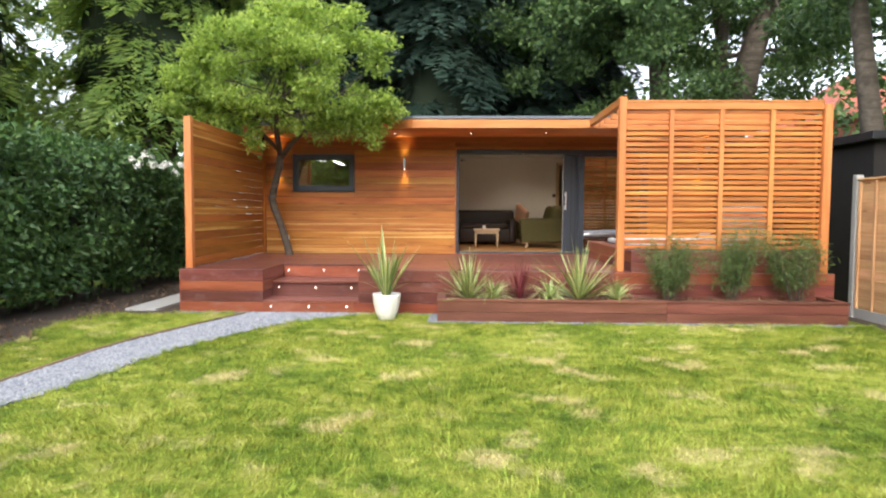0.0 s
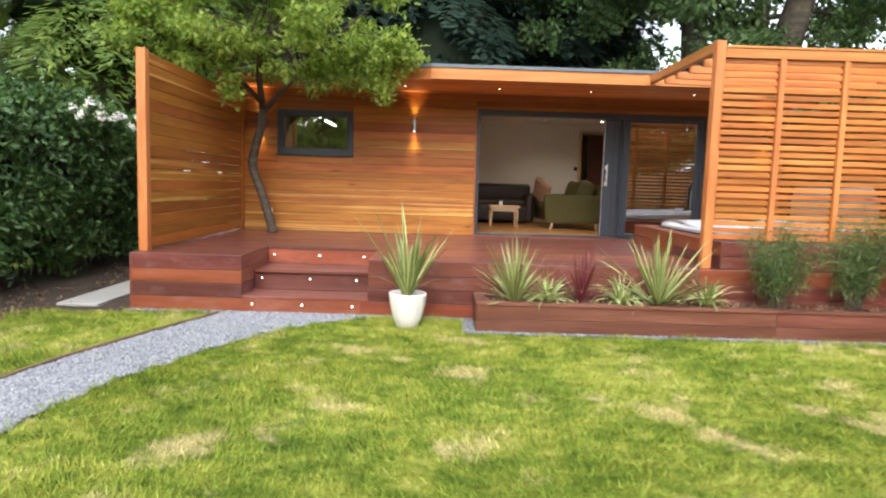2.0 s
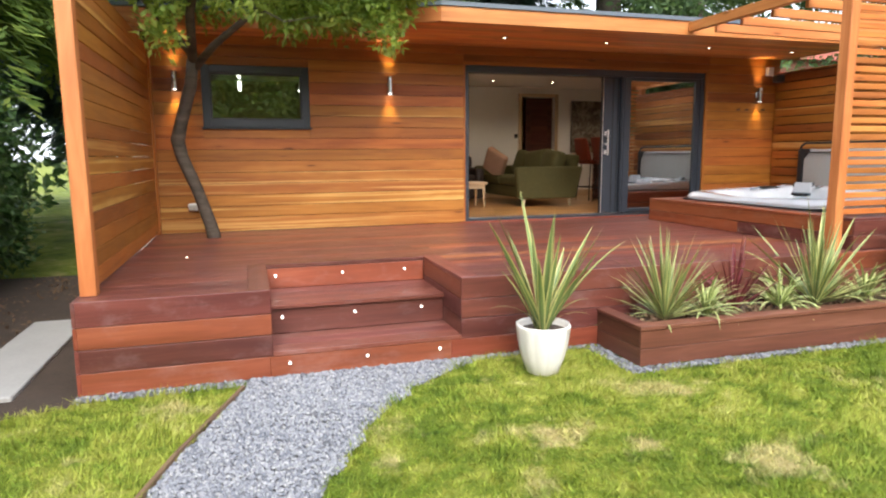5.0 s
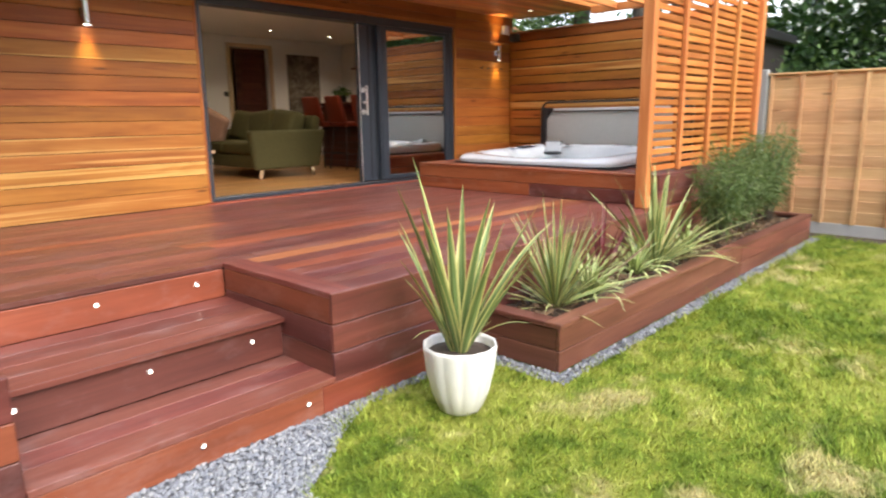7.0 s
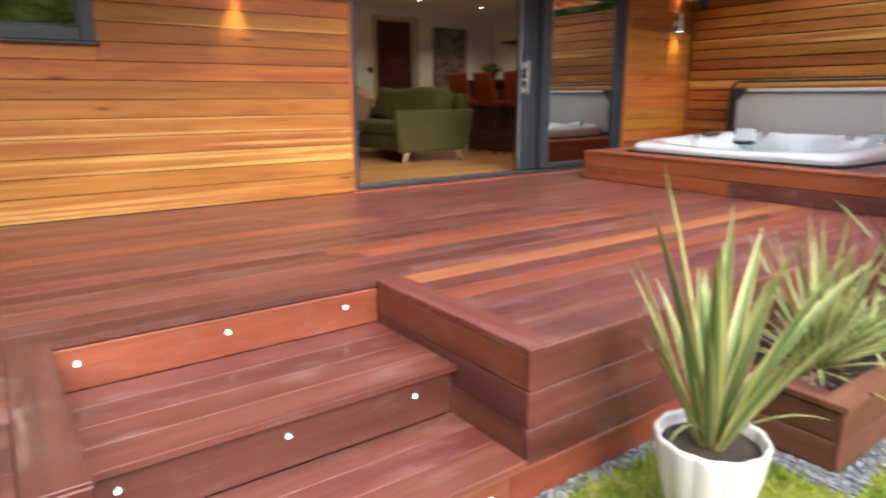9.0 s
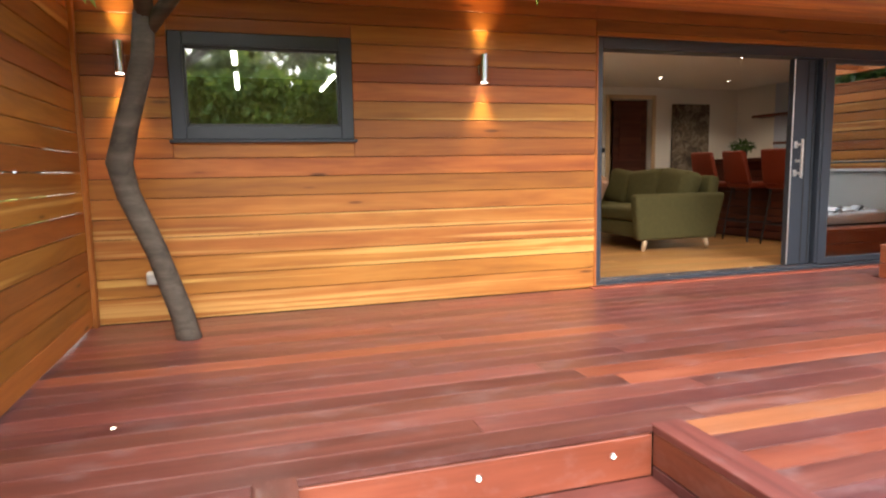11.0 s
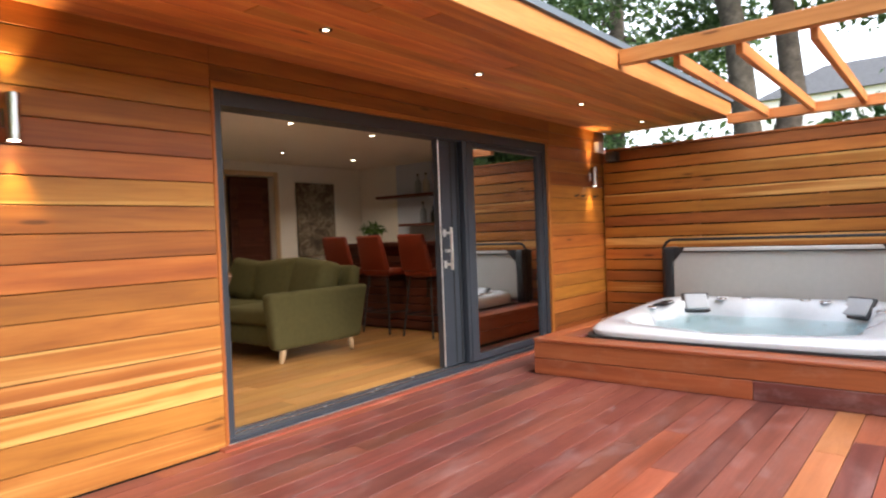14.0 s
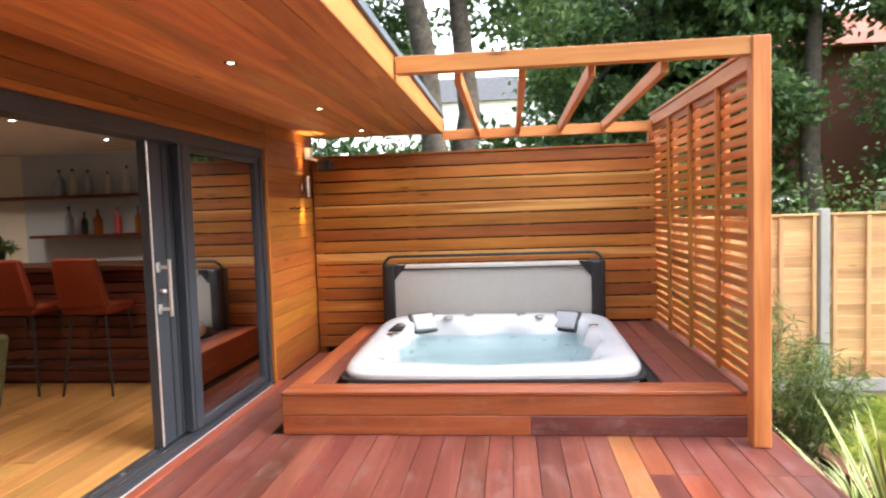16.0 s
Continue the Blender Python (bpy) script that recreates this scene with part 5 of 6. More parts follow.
for y0 in (0.0, 1.90):
    bm = box(-0.05, 1.00, y0, y0 + 0.14, 0.13, 0.66, 0.045, 3)
    for v in bm.verts:
        lift_ = (v.co.z - 0.13) / 0.53
        v.co.x += 0.13 * lift_ if v.co.x > 0.5 else -0.06 * lift_
    part("arm", bm, VELVET, sofa, smooth=True)
for x, y in ((0.08, 0.08), (0.9, 0.08), (0.08, 1.93), (0.9, 1.93)):
    part("leg", tube([(x, y, 0.145), (x + (0.03 if x > 0.5 else -0.03), y, 0.0)], [0.034, 0.022], 12), PALE_WOOD, sofa, "pale turned wooden leg", True)
cushion = thing("cushion", "blush square scatter cushion on the green sofa", "cushion", at=(1.66, 15.75, FZ + 0.72), turn=25)
bm = box(-0.07, 0.07, -0.23, 0.23, -0.23, 0.23, 0.05, 4)
for v in bm.verts:
    v.co.x *= 1.15 - 2.0 * max(abs(v.co.y), abs(v.co.z)) ** 1.5
part("cover", bm, TAN_CLOTH, cushion, smooth=True).matrix_basis = pose(0, 0, 0, 30, -12, 0)

sofa2 = thing("leather_sofa", "low dark brown leather sofa along the back wall", "sofa", at=(0.0, 16.0, FZ))
part("base", box(0.0, 1.55, 0.02, 0.85, 0.05, 0.40, 0.04, 3), BROWN_LEATHER, sofa2, smooth=True)
part("backrest", box(0.0, 1.55, 0.68, 0.92, 0.30, 0.85, 0.07, 4), BROWN_LEATHER, sofa2, smooth=True)
for x0 in (0.0, 1.37):
    part("arm", box(x0, x0 + 0.18, 0.0, 0.9, 0.05, 0.62, 0.06, 4), BROWN_LEATHER, sofa2, smooth=True)
for k in range(2):
    part("seat_cushion", box(0.18 + 0.6 * k, 0.77 + 0.6 * k, 0.0, 0.7, 0.39, 0.50, 0.04, 3), BROWN_LEATHER, sofa2, smooth=True)
table = thing("coffee_table", "small pale wooden coffee table", "coffee table", at=(0.48, 14.62, FZ))
part("tabletop", box(0, 0.60, 0, 0.5, 0.38, 0.42, 0.008, 2), PALE_WOOD, table)
part("apron", box(0.04, 0.56, 0.04, 0.46, 0.31, 0.38), PALE_WOOD, table)
for x, y in ((0.05, 0.05), (0.55, 0.05), (0.05, 0.45), (0.55, 0.45)):
    part("leg", lathe([(0.016, 0), (0.022, 0.06), (0.016, 0.12), (0.026, 0.22), (0.024, 0.32)], 12), PALE_WOOD, table, smooth=True).location = (x, y, 0)
candle = thing("candle_holder", "small white candle jar on the coffee table", "candle", at=(0.72, 14.85, FZ + 0.42))
part("jar", lathe([(0.03, 0), (0.036, 0.01), (0.036, 0.08), (0.030, 0.08)], 16), CERAMIC, candle, smooth=True)

bar = thing("bar_counter", "dark stained timber bar counter with slatted front", "bar", at=(3.76, 13.75, FZ))
part("carcass", box(0.02, 0.42, 0.0, 2.15, 0, 1.02), DARK_WOOD, bar)
part("worktop", box(-0.10, 0.50, -0.04, 2.2, 1.02, 1.065, 0.006, 2), DARK_WOOD, bar)
for k in range(10):
    board("front_slat", -0.012, 0.02, 0.0, 2.15, 0.03 + 0.099 * k, 0.115 + 0.099 * k, DARK_WOOD, bar, "y")


def stool(x, y, turn):
    ob_ = thing("bar_stool", "rust leather bar stool with high back and black legs", "bar stool", "stools at the bar", at=(x, y, FZ), turn=turn)
    part("seat", box(-0.2, 0.2, -0.21, 0.21, 0.68, 0.76, 0.035, 4), LEATHER, ob_, smooth=True)
    bm_ = box(-0.235, -0.165, -0.22, 0.22, 0.74, 1.16, 0.03, 4)
    for v in bm_.verts:
        t_ = (v.co.z - 0.74) / 0.42
        v.co.x -= 0.10 * t_ - 0.25 * v.co.y ** 2
        v.co.y *= 1 - 0.22 * max(t_ - 0.3, 0)
    part("backrest", bm_, LEATHER, ob_, smooth=True)
    for sx, sy in ((1, 1), (1, -1), (-1, 1), (-1, -1)):
        part("leg", tube([(sx * 0.15, sy * 0.15, 0.69), (sx * 0.22, sy * 0.22, 0.0)], 0.011, 8), GUNMETAL, ob_)
    part("footrest", tube([(0.2, -0.2, 0.25), (0.2, 0.2, 0.25), (-0.2, 0.2, 0.25), (-0.2, -0.2, 0.25), (0.2, -0.2, 0.25)], 0.008, 6), GUNMETAL, ob_)


for y, turn in ((14.32, 0), (14.98, 0), (15.60, 4)):
    stool(3.58, y, turn)

tagged(part("splashback", box(5.108, 5.118, 13.2, 16.2, 1.6, 2.86), BLUE_WALL), "pale blue painted wall behind the shelves", "wall panel", kind="structure")
BOTTLE_GLASS = [plain("amber_glass", (0.22, 0.07, 0.015), 0.12), plain("pink_gin_glass", (0.55, 0.10, 0.12), 0.12), plain("dark_bottle_glass", (0.02, 0.025, 0.02), 0.12),
                plain("clear_blue_glass", (0.30, 0.38, 0.50), 0.12), plain("pale_glass", (0.50, 0.52, 0.52), 0.12)]


def bottle(x, y, z, height, width, material):
    ob_ = thing("bottle", "glass spirit bottle standing on a shelf", "bottle", "bottles on the shelves", at=(x, y, z))
    w = width / 2
    part("body", lathe([(w * .95, 0), (w, 0.01), (w, height * .55), (w * .85, height * .63), (w * .32, height * .73), (w * .3, height * .9)], 14), material, ob_, smooth=True)
    part("cap", lathe([(w * .36, height * .9), (w * .36, height), (w * .2, height)], 10), GUNMETAL, ob_)


for z, y0, y1 in ((2.40, 13.5, 16.45), (1.975, 13.5, 16.0)):
    shelf = thing("wall_shelf", "dark floating wooden shelf carrying bottles", "shelf", at=(0, 0, 0))
    board("shelf_board", 4.90, 5.106, y0, y1, z - 0.035, z, DARK_WOOD, shelf, "y")
g = random.Random(4)
y = 13.8
while y < 15.75:
    bottle(5.0 + g.uniform(-.02, .02), y, 1.975, g.uniform(0.22, 0.31), g.uniform(0.07, 0.1), g.choice(BOTTLE_GLASS))
    bottle(5.0 + g.uniform(-.02, .02), y + 0.1, 2.40, g.uniform(0.2, 0.3), g.uniform(0.07, 0.1), g.choice(BOTTLE_GLASS[3:]))
    y += g.uniform(0.16, 0.26)
fern = thing("pot_plant", "small leafy house plant in a dark pot on the bar", "house plant", at=(4.0, 15.62, FZ + 1.065))
part("pot", lathe([(0.05, 0), (0.07, 0.02), (0.075, 0.12), (0.065, 0.12)], 16), GUNMETAL, fern, smooth=True)
leaf_cloud("leaves", [(0, 0, 0.17, 0.12, 0.15, 0.07)], 170, 0.08, 0.025, LEAF_HEDGE, fern, 77, 0.2, 0.5, 0.3)
picture = thing("picture", "dark abstract canvas hanging on the white wall", "picture", at=(3.84, 16.995, 1.56))
part("canvas", box(0, 0.70, -0.035, 0, 0, 1.06, 0.004), CANVAS, picture)
switch = thing("light_switch", "small dark switch plate beside the doorway", "switch", at=(2.60, 16.995, 1.9))
part("plate", box(-0.04, 0.04, -0.01, 0, -0.04, 0.04, 0.004), GUNMETAL, switch)


# ---- garden edges ----
def fence_panel(y0, y1):
    panel_ = thing("lap_fence", "golden softwood lap fence panel with upright battens", "fence panel", "boundary fence", at=(5.75, y0, 0.0))
    ln = y1 - y0
    board("gravel_board", -0.02, 0.02, 0, ln, 0.0, 0.14, CONCRETE, panel_, "y")
    z_, k_ = 0.14, 0
    while z_ < 1.86:
        ob_ = board("lap_board", -0.006, 0.006, 0.02, ln - 0.02, z_, min(z_ + 0.155, 1.92), FENCE_WOOD, panel_, "y", 0.002)
        ob_.matrix_basis = ob_.matrix_basis @ pose(0, 0, 0, -5 + 0.6 * math.sin(k_ * 2.3 + y0), 0, 0.15 * math.sin(k_ * 1.7 + y0))
        z_ += 0.132
        k_ += 1
    for t_ in (0.0, 0.2, 0.4, 0.6, 0.8, 1.0):
        yy = 0.03 + (ln - 0.10) * t_
        board("batten", -0.042, -0.014, yy, yy + 0.042, 0.14, 1.91, FENCE_WOOD, panel_, "z", 0.003)
    board("capping", -0.045, 0.03, 0.0, ln, 1.915, 1.94, FENCE_WOOD, panel_, "y", 0.004)


posts_y = [9.36, 7.45, 5.54, 3.63, 1.72, -0.19, -2.1, -4.01, -5.92]
for a_, b_ in zip(posts_y[1:], posts_y):
    fence_panel(a_ + 0.055, b_ - 0.055)
for y in posts_y:
    post_ = part("fence_post", box(5.70, 5.80, y - 0.05, y + 0.05, -0.3, 1.99, 0.012, 2), CONCRETE)
    tagged(post_, "grey concrete slotted fence post", "fence post", "concrete fence posts")
tagged(part("wall_garden", box(-14, 14, -8.2, -8.0, 0, 2.0), FENCE_WOOD), "plain timber fence closing the garden behind", "fence", kind="structure")

# near-black fill, painted shade for the hollow inside hedge and conifers
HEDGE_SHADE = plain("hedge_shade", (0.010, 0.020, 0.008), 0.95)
hedge = thing("hedge", "tall clipped dark green laurel hedge with a few white blooms", "hedge", at=(0, 0, 0))
g = random.Random(17)
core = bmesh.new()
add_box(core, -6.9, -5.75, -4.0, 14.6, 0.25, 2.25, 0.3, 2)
part("shade_core", core, HEDGE_SHADE, hedge)
clumps = []
for i in range(330):
    y = -3.5 + 18.0 * g.random()
    zc = g.uniform(0.35, 2.35)
    clumps.append((-5.62 - 0.05 * g.random() - 0.22 * max(zc - 1.9, 0), y, zc, g.uniform(.16, .42), g.uniform(.2, .5), g.uniform(.18, .45)))
for i in range(110):
    y = -3.5 + 18.0 * g.random()
    clumps.append((-6.2 + g.uniform(-.5, .35), y, 2.33 + 0.1 * math.sin(y * 1.3), 0.4, 0.45, g.uniform(.15, .32)))
leaf_cloud("foliage", clumps, 85000, 0.10, 0.048, LEAF_HEDGE, hedge, 18, 0.5, 0.5, 0.1)
stems_bm = bmesh.new()
for i in range(70):
    y = -3 + 17.3 * g.random()
    add_tube(stems_bm, [(-6.0 + g.uniform(-.3, .2), y, 0), (-5.9 + g.uniform(-.2, .2), y + g.uniform(-.2, .2), 0.8)], [0.03, 0.015], 6)
tagged(part("stems", stems_bm, BARK, hedge), kind="stuff")
bl = []
for i in range(16):
    y = g.uniform(11.0, 13.0)
    bl.append((-5.45 + g.uniform(-.15, .15), y, g.uniform(2.15, 2.45), .045, .045, .045))
leaf_cloud("blossom", bl, 420, 0.05, 0.04, PETAL, hedge, 19, 0.3, 0.6, label="white blossom")

leaf_cloud("leaf_litter", [(-5.0 + 0.3 * math.sin(y * 3), y, 0.012, 0.5, 0.6, 0.006) for y in np.arange(3, 14, 0.7)], 1500, 0.05, 0.028, OLD_WOOD, None, 29, 0.0, 3.0, 0.0)
tagged(bpy.data.objects["leaf_litter"], "dry brown fallen leaves under the hedge", "leaf litter", kind="stuff")

# the small garden tree that grows through the deck
tree = thing("garden_tree", "small bright green tree growing up through the deck", "tree", at=(-3.06, 12.33, Z - 0.1))
part("trunk", tube([(0, 0, 0), (-0.05, 0, 0.25), (-0.17, 0, 0.65), (-0.30, -0.02, 1.0), (-0.33, -0.05, 1.18), (-0.27, -0.08, 1.4), (-0.16, -0.12, 1.75), (-0.12, -0.2, 2.0)],
     [0.080, 0.070, 0.064, 0.067, 0.075, 0.066, 0.063, 0.060], 14), BARK, tree, "bent grey-brown trunk", True)
part("limb", tube([(-0.12, -0.2, 1.98), (-0.10, -0.5, 2.4), (0.05, -0.9, 2.9), (0.2, -1.1, 3.6), (0.3, -1.2, 4.2)], [0.052, 0.045, 0.036, 0.024, 0.010], 10), BARK, tree, smooth=True)
part("limb", tube([(-0.13, -0.16, 1.9), (0.12, -0.35, 2.15), (0.55, -0.7, 2.45), (1.1, -1.0, 2.9), (1.6, -1.1, 3.3)], [0.045, 0.038, 0.030, 0.02, 0.008], 10), BARK, tree, smooth=True)
part("limb", tube([(-0.12, -0.25, 2.05), (-0.5, -0.6, 2.5), (-1.0, -1.0, 2.8), (-1.4, -1.3, 2.9)], [0.04, 0.03, 0.018, 0.008], 10), BARK, tree, smooth=True)
part("twig", tube([(0.45, -0.6, 2.4), (0.60, -1.3, 2.30), (0.75, -1.5, 2.18), (1.05, -1.5, 2.24)], [0.012, 0.008, 0.006, 0.003], 6), BARK, tree, smooth=True)
g = random.Random(23)
clumps = []
for i in range(78):
    a = g.uniform(0, 6.28)
    rr = math.sqrt(g.random())
    up = g.uniform(-1, 1)
    fl = math.sqrt(max(0.05, 1 - up * up)) if up > 0 else math.sqrt(1 - 0.35 * up * up)
    clumps.append((0.45 + 1.80 * rr * math.cos(a) * fl, -0.95 + 1.15 * rr * math.sin(a) * fl, 3.40 + 1.02 * up, g.uniform(.22, .42), g.uniform(.22, .42), g.uniform(.13, .24)))
for i in range(12):
    clumps.append((g.uniform(-1.75, -0.7), g.uniform(-1.5, -0.8), g.uniform(2.65, 3.35), 0.32, 0.32, 0.16))
for x, y, z in ((-1.5, -1.2, 2.62), (-1.2, -1.2, 2.5), (-0.3, -1.1, 2.05), (-0.35, -1.1, 2.2), (0.85, -1.1, 2.2), (1.7, -1.15, 2.25), (1.75, -1.15, 2.1), (1.95, -1.0, 2.6), (1.2, -1.2, 2.3), (-0.3, -1.1, 2.35), (-0.5, -1.05, 2.5), (0.3, -1.15, 2.42), (0.55, -1.2, 2.35), (0.7, -1.0, 2.4), (1.0, -1.1, 2.38), (1.45, -1.1, 2.4), (1.6, -1.0, 2.45), (1.85, -1.1, 2.35), (-1.0, -1.1, 2.55), (-1.35, -1.0, 2.7), (-0.8, -1.2, 2.45)):
    clumps.append((x, y, z, 0.19, 0.19, 0.12))
leaf_cloud("crown", clumps, 29000, 0.088, 0.044, LEAF_TREE, tree, 24, 0.25, 1.5, 0.15)
twigs = bmesh.new()
for c in clumps[::2]:
    s = Vector(g.choice([(0.2, -1.1, 2.9), (0.55, -0.7, 2.5), (-0.5, -0.6, 2.5), (0.25, -1.1, 3.6)]))
    e = Vector(c[:3])
    add_tube(twigs, [s, (s + e) / 2 + Vector((0, 0, 0.08)), e], [0.014, 0.009, 0.003], 5)
tagged(part("twigs", twigs, BARK, tree), kind="stuff")


# ---- trees and houses beyond ----
def fronds(name, z0, z1, r0, r1, boughs, per, size, material, parent, seed):
    """Flat drooping sprays of scale leaf along boughs that leave the trunk."""
    g_ = np.random.default_rng(seed)
    up = g_.random(boughs)
    az = g_.uniform(0, 6.2832, boughs)
    reach = (r0 + (r1 - r0) * up) * g_.uniform(0.65, 1.08, boughs)
    rise = g_.uniform(0.05, 0.45, boughs)
    b = np.repeat(np.arange(boughs), per)
    n = len(b)
    t = g_.random(n) ** 0.55
    out = np.stack([np.cos(az), np.sin(az), np.zeros(boughs)], 1)[b]
    flat = np.stack([-out[:, 1], out[:, 0], out[:, 2]], 1)
    side = g_.uniform(-1, 1, n)
    wide = (0.16 + 0.50 * np.sin(np.pi * t.clip(0, 0.97)))
    drop = reach[b] * (rise[b] * t - 0.75 * t ** 2.2) - 0.30 * np.abs(side) * wide
    p = out * (reach[b] * t)[:, None] + flat * (side * wide)[:, None]
    p[:, 2] += z0 + (z1 - z0) * up[b] + drop + g_.normal(0, 0.03, n)
    along = out * 0.7 + flat * (np.sign(side) * 0.75)[:, None] + g_.normal(0, 0.2, (n, 3))
    along[:, 2] -= 0.45
    along /= np.linalg.norm(along, axis=1, keepdims=True)
    across = np.cross(along, out + np.array([0, 0, 1.2]))
    across /= np.linalg.norm(across, axis=1, keepdims=True) + 1e-9
    k = g_.uniform(0.6, 1.35, n)[:, None]
    a, w = along * size[0] * k, across * size[1] * 0.5 * k
    v = np.stack([p, p + a * 0.5 + w, p + a, p + a * 0.5 - w], 1).reshape(-1, 3)
    mesh = bpy.data.meshes.new(name)
    mesh.from_pydata(v.tolist(), [], np.arange(n * 4).reshape(-1, 4).tolist())
    return tagged(link_mesh(name, mesh, material, parent), kind="stuff")


def conifer(name, label, at, z0, z1, r0, r1, boughs, per, size, mat, seed, group=""):
    tree_ = thing(name, label, "conifer", group, at=at)
    part("trunk", tube([(0, 0, 0), (0.1, 0, z0 + 1), (0, 0.1, z1)], [0.28, 0.2, 0.05], 10), BARK, tree_, smooth=True)
    # solid dark core puts the crown's inner shade into colour
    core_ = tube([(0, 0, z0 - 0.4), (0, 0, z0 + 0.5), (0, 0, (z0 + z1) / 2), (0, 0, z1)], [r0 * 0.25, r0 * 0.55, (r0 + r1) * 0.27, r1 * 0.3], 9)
    part("shade_core", core_, HEDGE_SHADE, tree_, "near-black core painted as the shade between branches")
    fronds("crown", z0, z1, r0, r1, boughs, per, size, mat, tree_, seed)


conifer("golden_conifer", "large yellow-green cypress behind the hedge", (-7.3, 16.2, 0), 4.0, 12.5, 3.6, 1.7, 400, 240, (0.24, 0.055), LEAF_CONIFER, 51)
conifer("golden_conifer", "yellow-green cypress behind the hedge", (-12.5, 15.0, 0), 3.2, 12.0, 3.4, 1.7, 320, 160, (0.28, 0.07), LEAF_CONIFER, 52)
for x, y, r, s in ((-3.6, 20.5, 2.6, 61), (-0.4, 20.0, 2.6, 62), (2.2, 21.5, 2.4, 63), (4.6, 24.0, 2.2, 65), (-6.2, 22.5, 2.8, 64)):
    conifer("dark_fir", "tall dark conifer behind the garden room", (x, y, 0), 2.8, 14.0, r + 0.4, 1.4, 420, 130, (0.32, 0.09), LEAF_FIR, s, "dark conifers")


def crown(cx, cy, cz, rx, ry, rz, n, seed):
    g_ = random.Random(seed)
    out = []
    for _ in range(n):
        d_ = Vector((g_.gauss(0, 1), g_.gauss(0, 1), g_.gauss(0, 1))).normalized() * (g_.random() ** 0.45)
        s_ = g_.uniform(.45, .95)
        out.append((cx + d_.x * rx, cy + d_.y * ry, cz + d_.z * rz, s_, s_, s_ * 0.6))
    return out


limb_tree("broadleaf_tree", "tall broadleaf tree with a thick dark trunk", (5.9, 19.0, 0), [([(0, 0, 0), (0.1, 0, 3), (-0.1, 0, 6), (-0.3, 0, 9), (0.3, 0.2, 12)], 0.42, 0.14), ([(-0.1, 0, 5.6), (-1.2, 0, 6.6), (-2.2, 0.2, 7.4)], 0.16, 0.06)],
          crown(-0.9, 0, 7.6, 4.2, 3.2, 3.8, 105, 71), 42000, (0.15, 0.085), LEAF_WOOD, 71, "woodland behind", 0.3)
limb_tree("broadleaf_tree", "tall broadleaf tree with twin leaning trunks", (7.6, 19.2, 0), [([(0, 0, 0), (0.2, 0, 3), (0.9, 0, 6), (1.8, 0, 9), (2.6, 0, 12)], 0.55, 0.16), ([(0.15, 0, 3.6), (0.1, 0.2, 6), (0.3, 0.3, 9)], 0.3, 0.12)],
          crown(2.2, 0, 7.8, 4.6, 3.2, 3.4, 74, 72), 32000, (0.15, 0.085), LEAF_WOOD, 72, "woodland behind", 0.3)
limb_tree("broadleaf_tree", "grey twin-stemmed tree behind the slatted screen", (7.6, 11.7, 0), [([(0, 0, 0), (-0.1, 0.1, 2.4), (-0.3, 0.2, 4.2), (-0.4, 0.6, 6.5), (-0.2, 1.0, 9)], 0.22, 0.10), ([(0.1, 0, 1.6), (0.3, -0.35, 3.5), (0.2, -0.2, 5.5), (0.6, -0.3, 8.5)], 0.20, 0.09)],
          crown(0.8, 0.4, 6.7, 3.2, 3.6, 2.3, 50, 73), 17000, (0.13, 0.075), LEAF_WOOD, 73, "woodland behind", 0.3)
limb_tree("broadleaf_tree", "leafy tree beyond the fence", (13.0, 7.5, 0), [([(0, 0, 0), (0.2, 0, 3), (0.0, 0.2, 6), (0.4, 0, 9)], 0.3, 0.10)],
          crown(0, 0, 5.6, 3.2, 3.2, 3.4, 62, 74), 30000, (0.17, 0.10), LEAF_WOOD, 74, "trees beyond the fence", 0.3)
limb_tree("broadleaf_tree", "leafy tree beyond the fence", (12.0, 4.6, 0), [([(0, 0, 0), (0.1, 0.2, 3), (0.3, 0.0, 6), (0.1, 0, 8)], 0.26, 0.08)],
          crown(0, 0, 7.2, 2.4, 3.4, 2.2, 70, 75), 32000, (0.17, 0.10), LEAF_WOOD, 75, "trees beyond the fence", 0.3)
limb_tree("broadleaf_tree", "leafy tree beyond the fence", (12.2, 0.8, 0), [([(0, 0, 0), (0.1, 0.2, 2), (0.0, 0.0, 4), (0.1, 0, 6)], 0.2, 0.07)],
          crown(0, 0, 4.6, 2.6, 2.8, 2.9, 50, 76), 20000, (0.14, 0.08), LEAF_WOOD, 76, "trees beyond the fence", 0.3)
limb_tree("broadleaf_tree", "dark leafy tree beyond the fence corner", (11.5, 15.4, 0), [([(0, 0, 0), (0.1, 0.2, 3), (0.0, 0.0, 6), (0.1, 0, 9)], 0.3, 0.10)],
          crown(0, 0.5, 5.6, 2.6, 2.8, 2.6, 40, 77), 8000, (0.14, 0.08), LEAF_WOOD, 77, "trees beyond the fence", 0.3)
limb_tree("broadleaf_tree", "broad green tree behind the hedge", (-11.0, 22.0, 0), [([(0, 0, 0), (0.1, 0.2, 4), (0.0, 0.0, 8)], 0.4, 0.2)],
          crown(0, 0, 8.0, 4.5, 3.5, 5.0, 60, 78), 24000, (0.2, 0.11), LEAF_WOOD, 78, "woodland behind", 0.3)
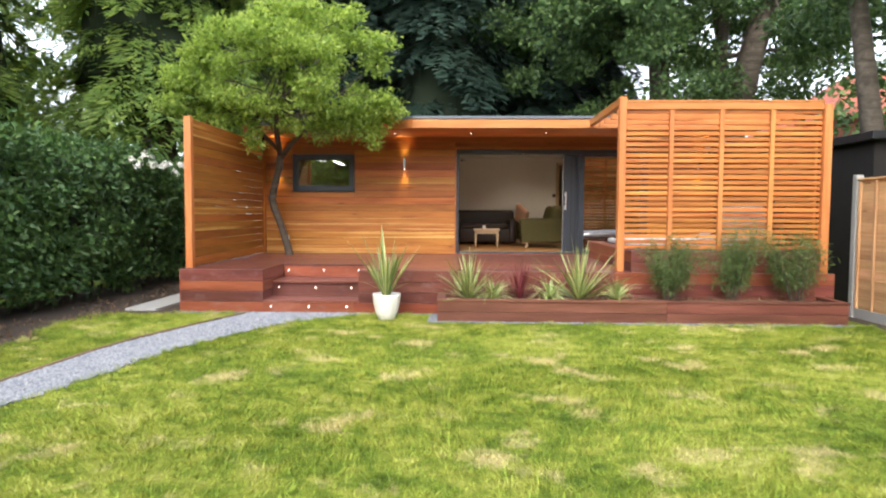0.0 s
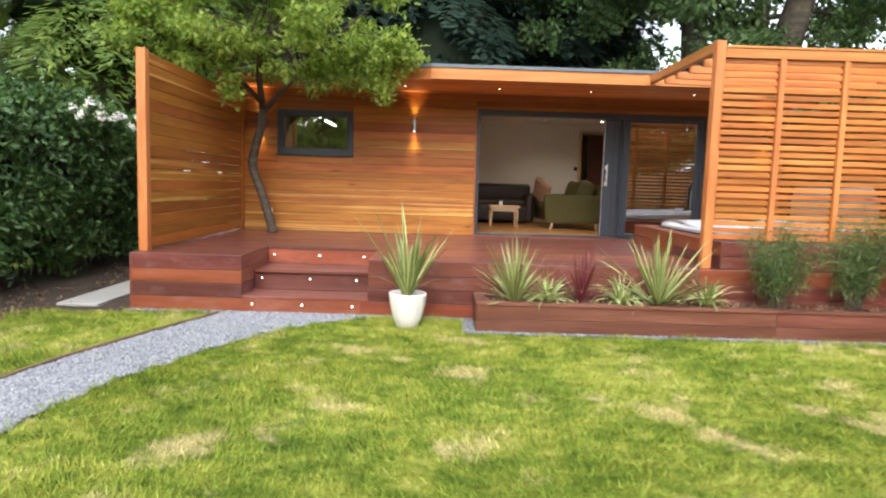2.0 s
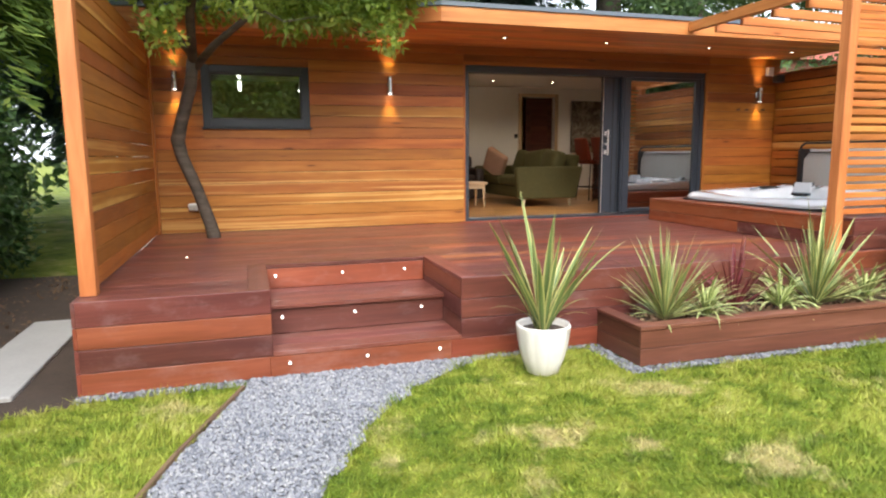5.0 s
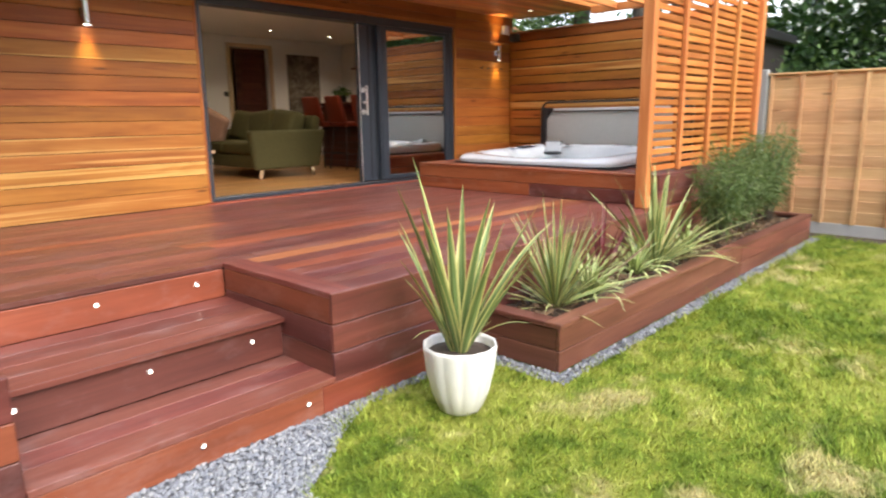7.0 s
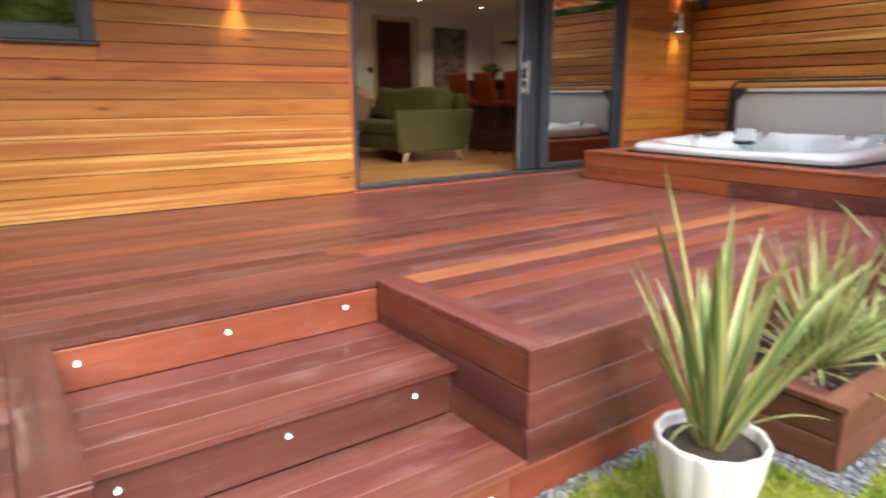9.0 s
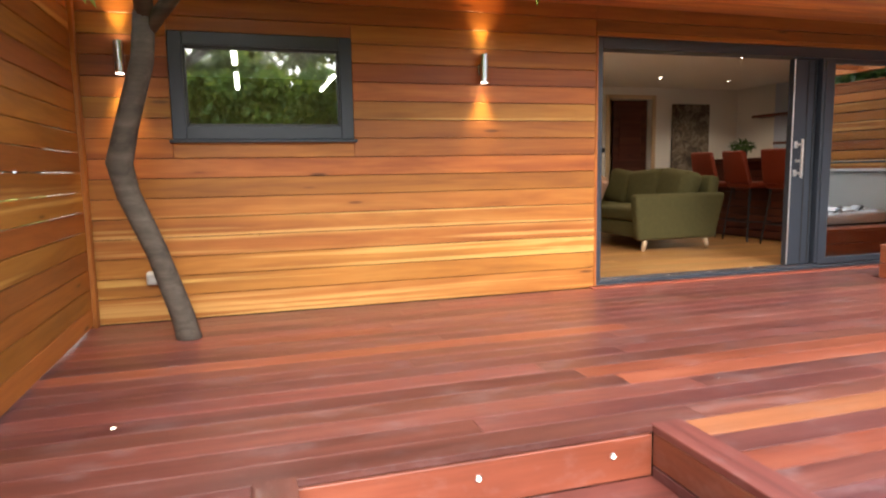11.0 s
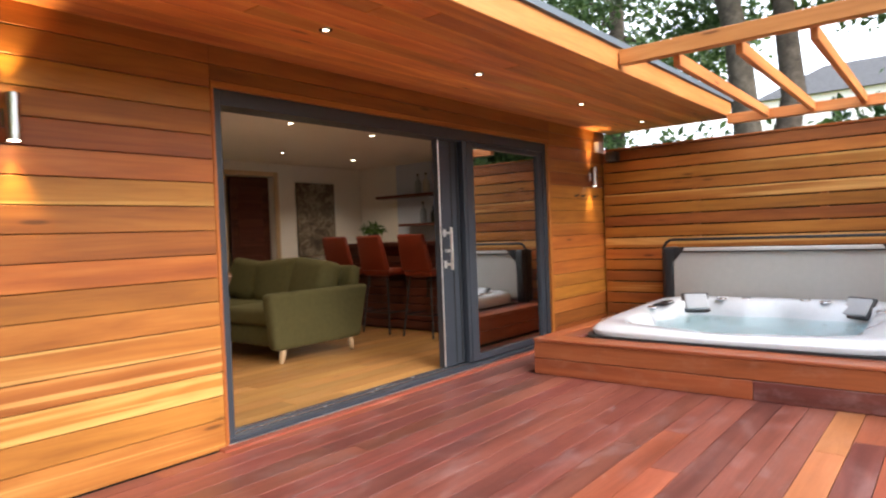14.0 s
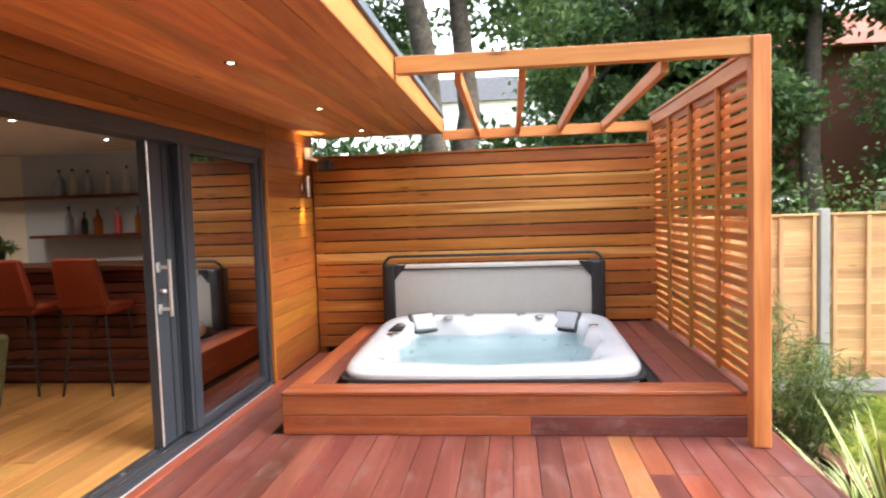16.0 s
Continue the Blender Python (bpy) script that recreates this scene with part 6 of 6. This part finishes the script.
# two unseen trees, added to block skylight coming from the left
for x, y, s in ((-10.0, 8.6, 95), (-10.2, 3.0, 96)):
    limb_tree("broadleaf_tree", "tall leafy tree added out of view behind the hedge as shade", (x, y, 0), [([(0, 0, 0), (0.1, 0.2, 3), (0.0, 0.0, 6), (0.2, 0, 9)], 0.3, 0.1)], crown(0, 0, 5.4, 2.6, 2.7, 3.2, 60, s), 12000, (0.30, 0.17), LEAF_WOOD, s, "trees behind the hedge", 0.3)
leaf_cloud("undergrowth", [(x, 13.6 + 0.9 * math.sin(x), 1.6 + 0.6 * math.sin(x * 2.1), 0.9, 0.9, 1.3) for x in np.arange(6.6, 12.0, 0.6)] + [(9.2 + 0.8 * math.sin(y), y, 1.5, 0.9, 0.8, 1.2) for y in np.arange(-4, 13, 0.9)], 26000, 0.10, 0.05, LEAF_WOOD, None, 79, 0.3, 0.4, 0.1)
tagged(bpy.data.objects["undergrowth"], "tangled green shrubs beyond the fence", "shrubs", kind="stuff")
leaf_cloud("shrub_belt", [(15.0 + 1.0 * math.sin(y * 1.7), y, 2.6 + 0.8 * math.sin(y * 2.3) + k, 1.2, 1.2, 1.6) for y in np.arange(4.4, 9.9, 0.55) for k in (0, 1.8, 3.4)] + [(13.6 + 0.6 * math.sin(y * 2.1), y, 1.9 + k + 0.25 * math.sin(y * 3.1), 1.1, 1.0, 0.9) for y in np.arange(10.2, 15.4, 0.7) for k in (0, 1.0)] + [(15.5 + math.sin(y * 1.7), y, 2.6 + k, 1.2, 1.2, 1.6) for y in np.arange(-12, 1.2, 1.0) for k in (0, 2.2)], 66000, 0.24, 0.13, LEAF_HEDGE, None, 83, 0.4, 0.4, 0.1)
tagged(bpy.data.objects["shrub_belt"], "dense belt of green trees beyond the fence", "trees", kind="stuff")
# added out of view: foliage for the window's reflection, and less low sky
for x, y, s in ((-8.5, -11.5, 91), (-4.5, -12.0, 98), (-1.0, -12.5, 92), (3.0, -11.5, 93), (6.5, -12.0, 99), (10.0, -11.0, 94)):
    limb_tree("garden_end_tree", "leafy tree added out of view at the far garden end", (x, y, 0), [([(0, 0, 0), (0.1, 0.2, 2), (0.0, 0.0, 6)], 0.25, 0.1)], crown(0, 0, 4.4, 2.8, 2.2, 2.9, 60, s), 13000, (0.34, 0.19), LEAF_CONIFER, s, "trees at the garden end", 0.3)
leaf_cloud("far_woodland", [(x, 30 + 3 * math.sin(x * 0.7), 3.0 + 1.5 * math.sin(x * 1.3), 2.6, 2.0, 3.2) for x in np.arange(-34, 30, 2.4)] + [(-19 - 2 * math.sin(y), y, 4.0, 2.6, 2.4, 4.2) for y in np.arange(-6, 30, 2.6)], 42000, 0.42, 0.22, LEAF_WOOD, None, 80, 0.4, 0.4, 0.1)
tagged(bpy.data.objects["far_woodland"], "distant belt of green woodland", "woodland", kind="stuff")


def house(name, label, at, turn, width, depth, wall_h, roof_h, wall_mat, roof_mat, windows):
    home = thing(name, label, "house", at=at, turn=turn)
    part("wall", box(-width / 2, width / 2, -depth / 2, depth / 2, 0, wall_h), wall_mat, home)
    bm_ = bmesh.new()
    o = 0.35
    v = [bm_.verts.new(p) for p in ((-width / 2 - o, -depth / 2 - o, wall_h), (width / 2 + o, -depth / 2 - o, wall_h), (width / 2 + o, depth / 2 + o, wall_h), (-width / 2 - o, depth / 2 + o, wall_h), (-width / 4, 0, wall_h + roof_h), (width / 4, 0, wall_h + roof_h))]
    for q in ((0, 1, 5, 4), (1, 2, 5), (2, 3, 4, 5), (3, 0, 4), (3, 2, 1, 0)):
        bm_.faces.new([v[i] for i in q])
    part("roof", bm_, roof_mat, home)
    for x, z_ in windows:
        w = part("window", box(x - 0.55, x + 0.55, -depth / 2 - 0.06, -depth / 2 - 0.005, z_, z_ + 1.2, 0.02), WHITE_PLASTIC, home)
        part("pane", box(x - 0.46, x + 0.46, -depth / 2 - 0.066, -depth / 2 - 0.061, z_ + 0.09, z_ + 1.11), PANE, w)


house("red_roofed_house", "brick house with a red tiled hip roof", (21.5, 32.0, 0), 0, 11, 8, 5.6, 2.6, BRICK, RED_TILE, [(-3, 1), (0, 1), (3, 1), (-3, 3.6), (3, 3.6)])
house("white_house", "white house with a grey tiled roof beyond the trees", (40, 13.0, 0), -90, 10, 8, 8.3, 2.2, PLASTER, GREY_TILE, [(-3.4, 4.2), (-1.2, 4.2), (1.0, 4.2), (3.2, 4.2), (-3.4, 6.7), (-1.2, 6.7), (1.0, 6.7), (3.2, 6.7)])
house("brick_house", "red brick house beyond the fence", (19.0, 2.6, 0), -90, 7, 7, 5.8, 1.8, BRICK, RED_TILE, [(-1.4, 1), (1.4, 1)])
shed = thing("garden_shed", "black stained shed behind the fence", "shed", at=(6.35, 10.0, 0.0))
part("wall", box(0, 2.4, 0, 2.0, 0, 2.55), MEMBRANE, shed)
part("roof", box(-0.12, 2.5, -0.15, 2.1, 2.55, 2.68, 0.01), GUNMETAL, shed)
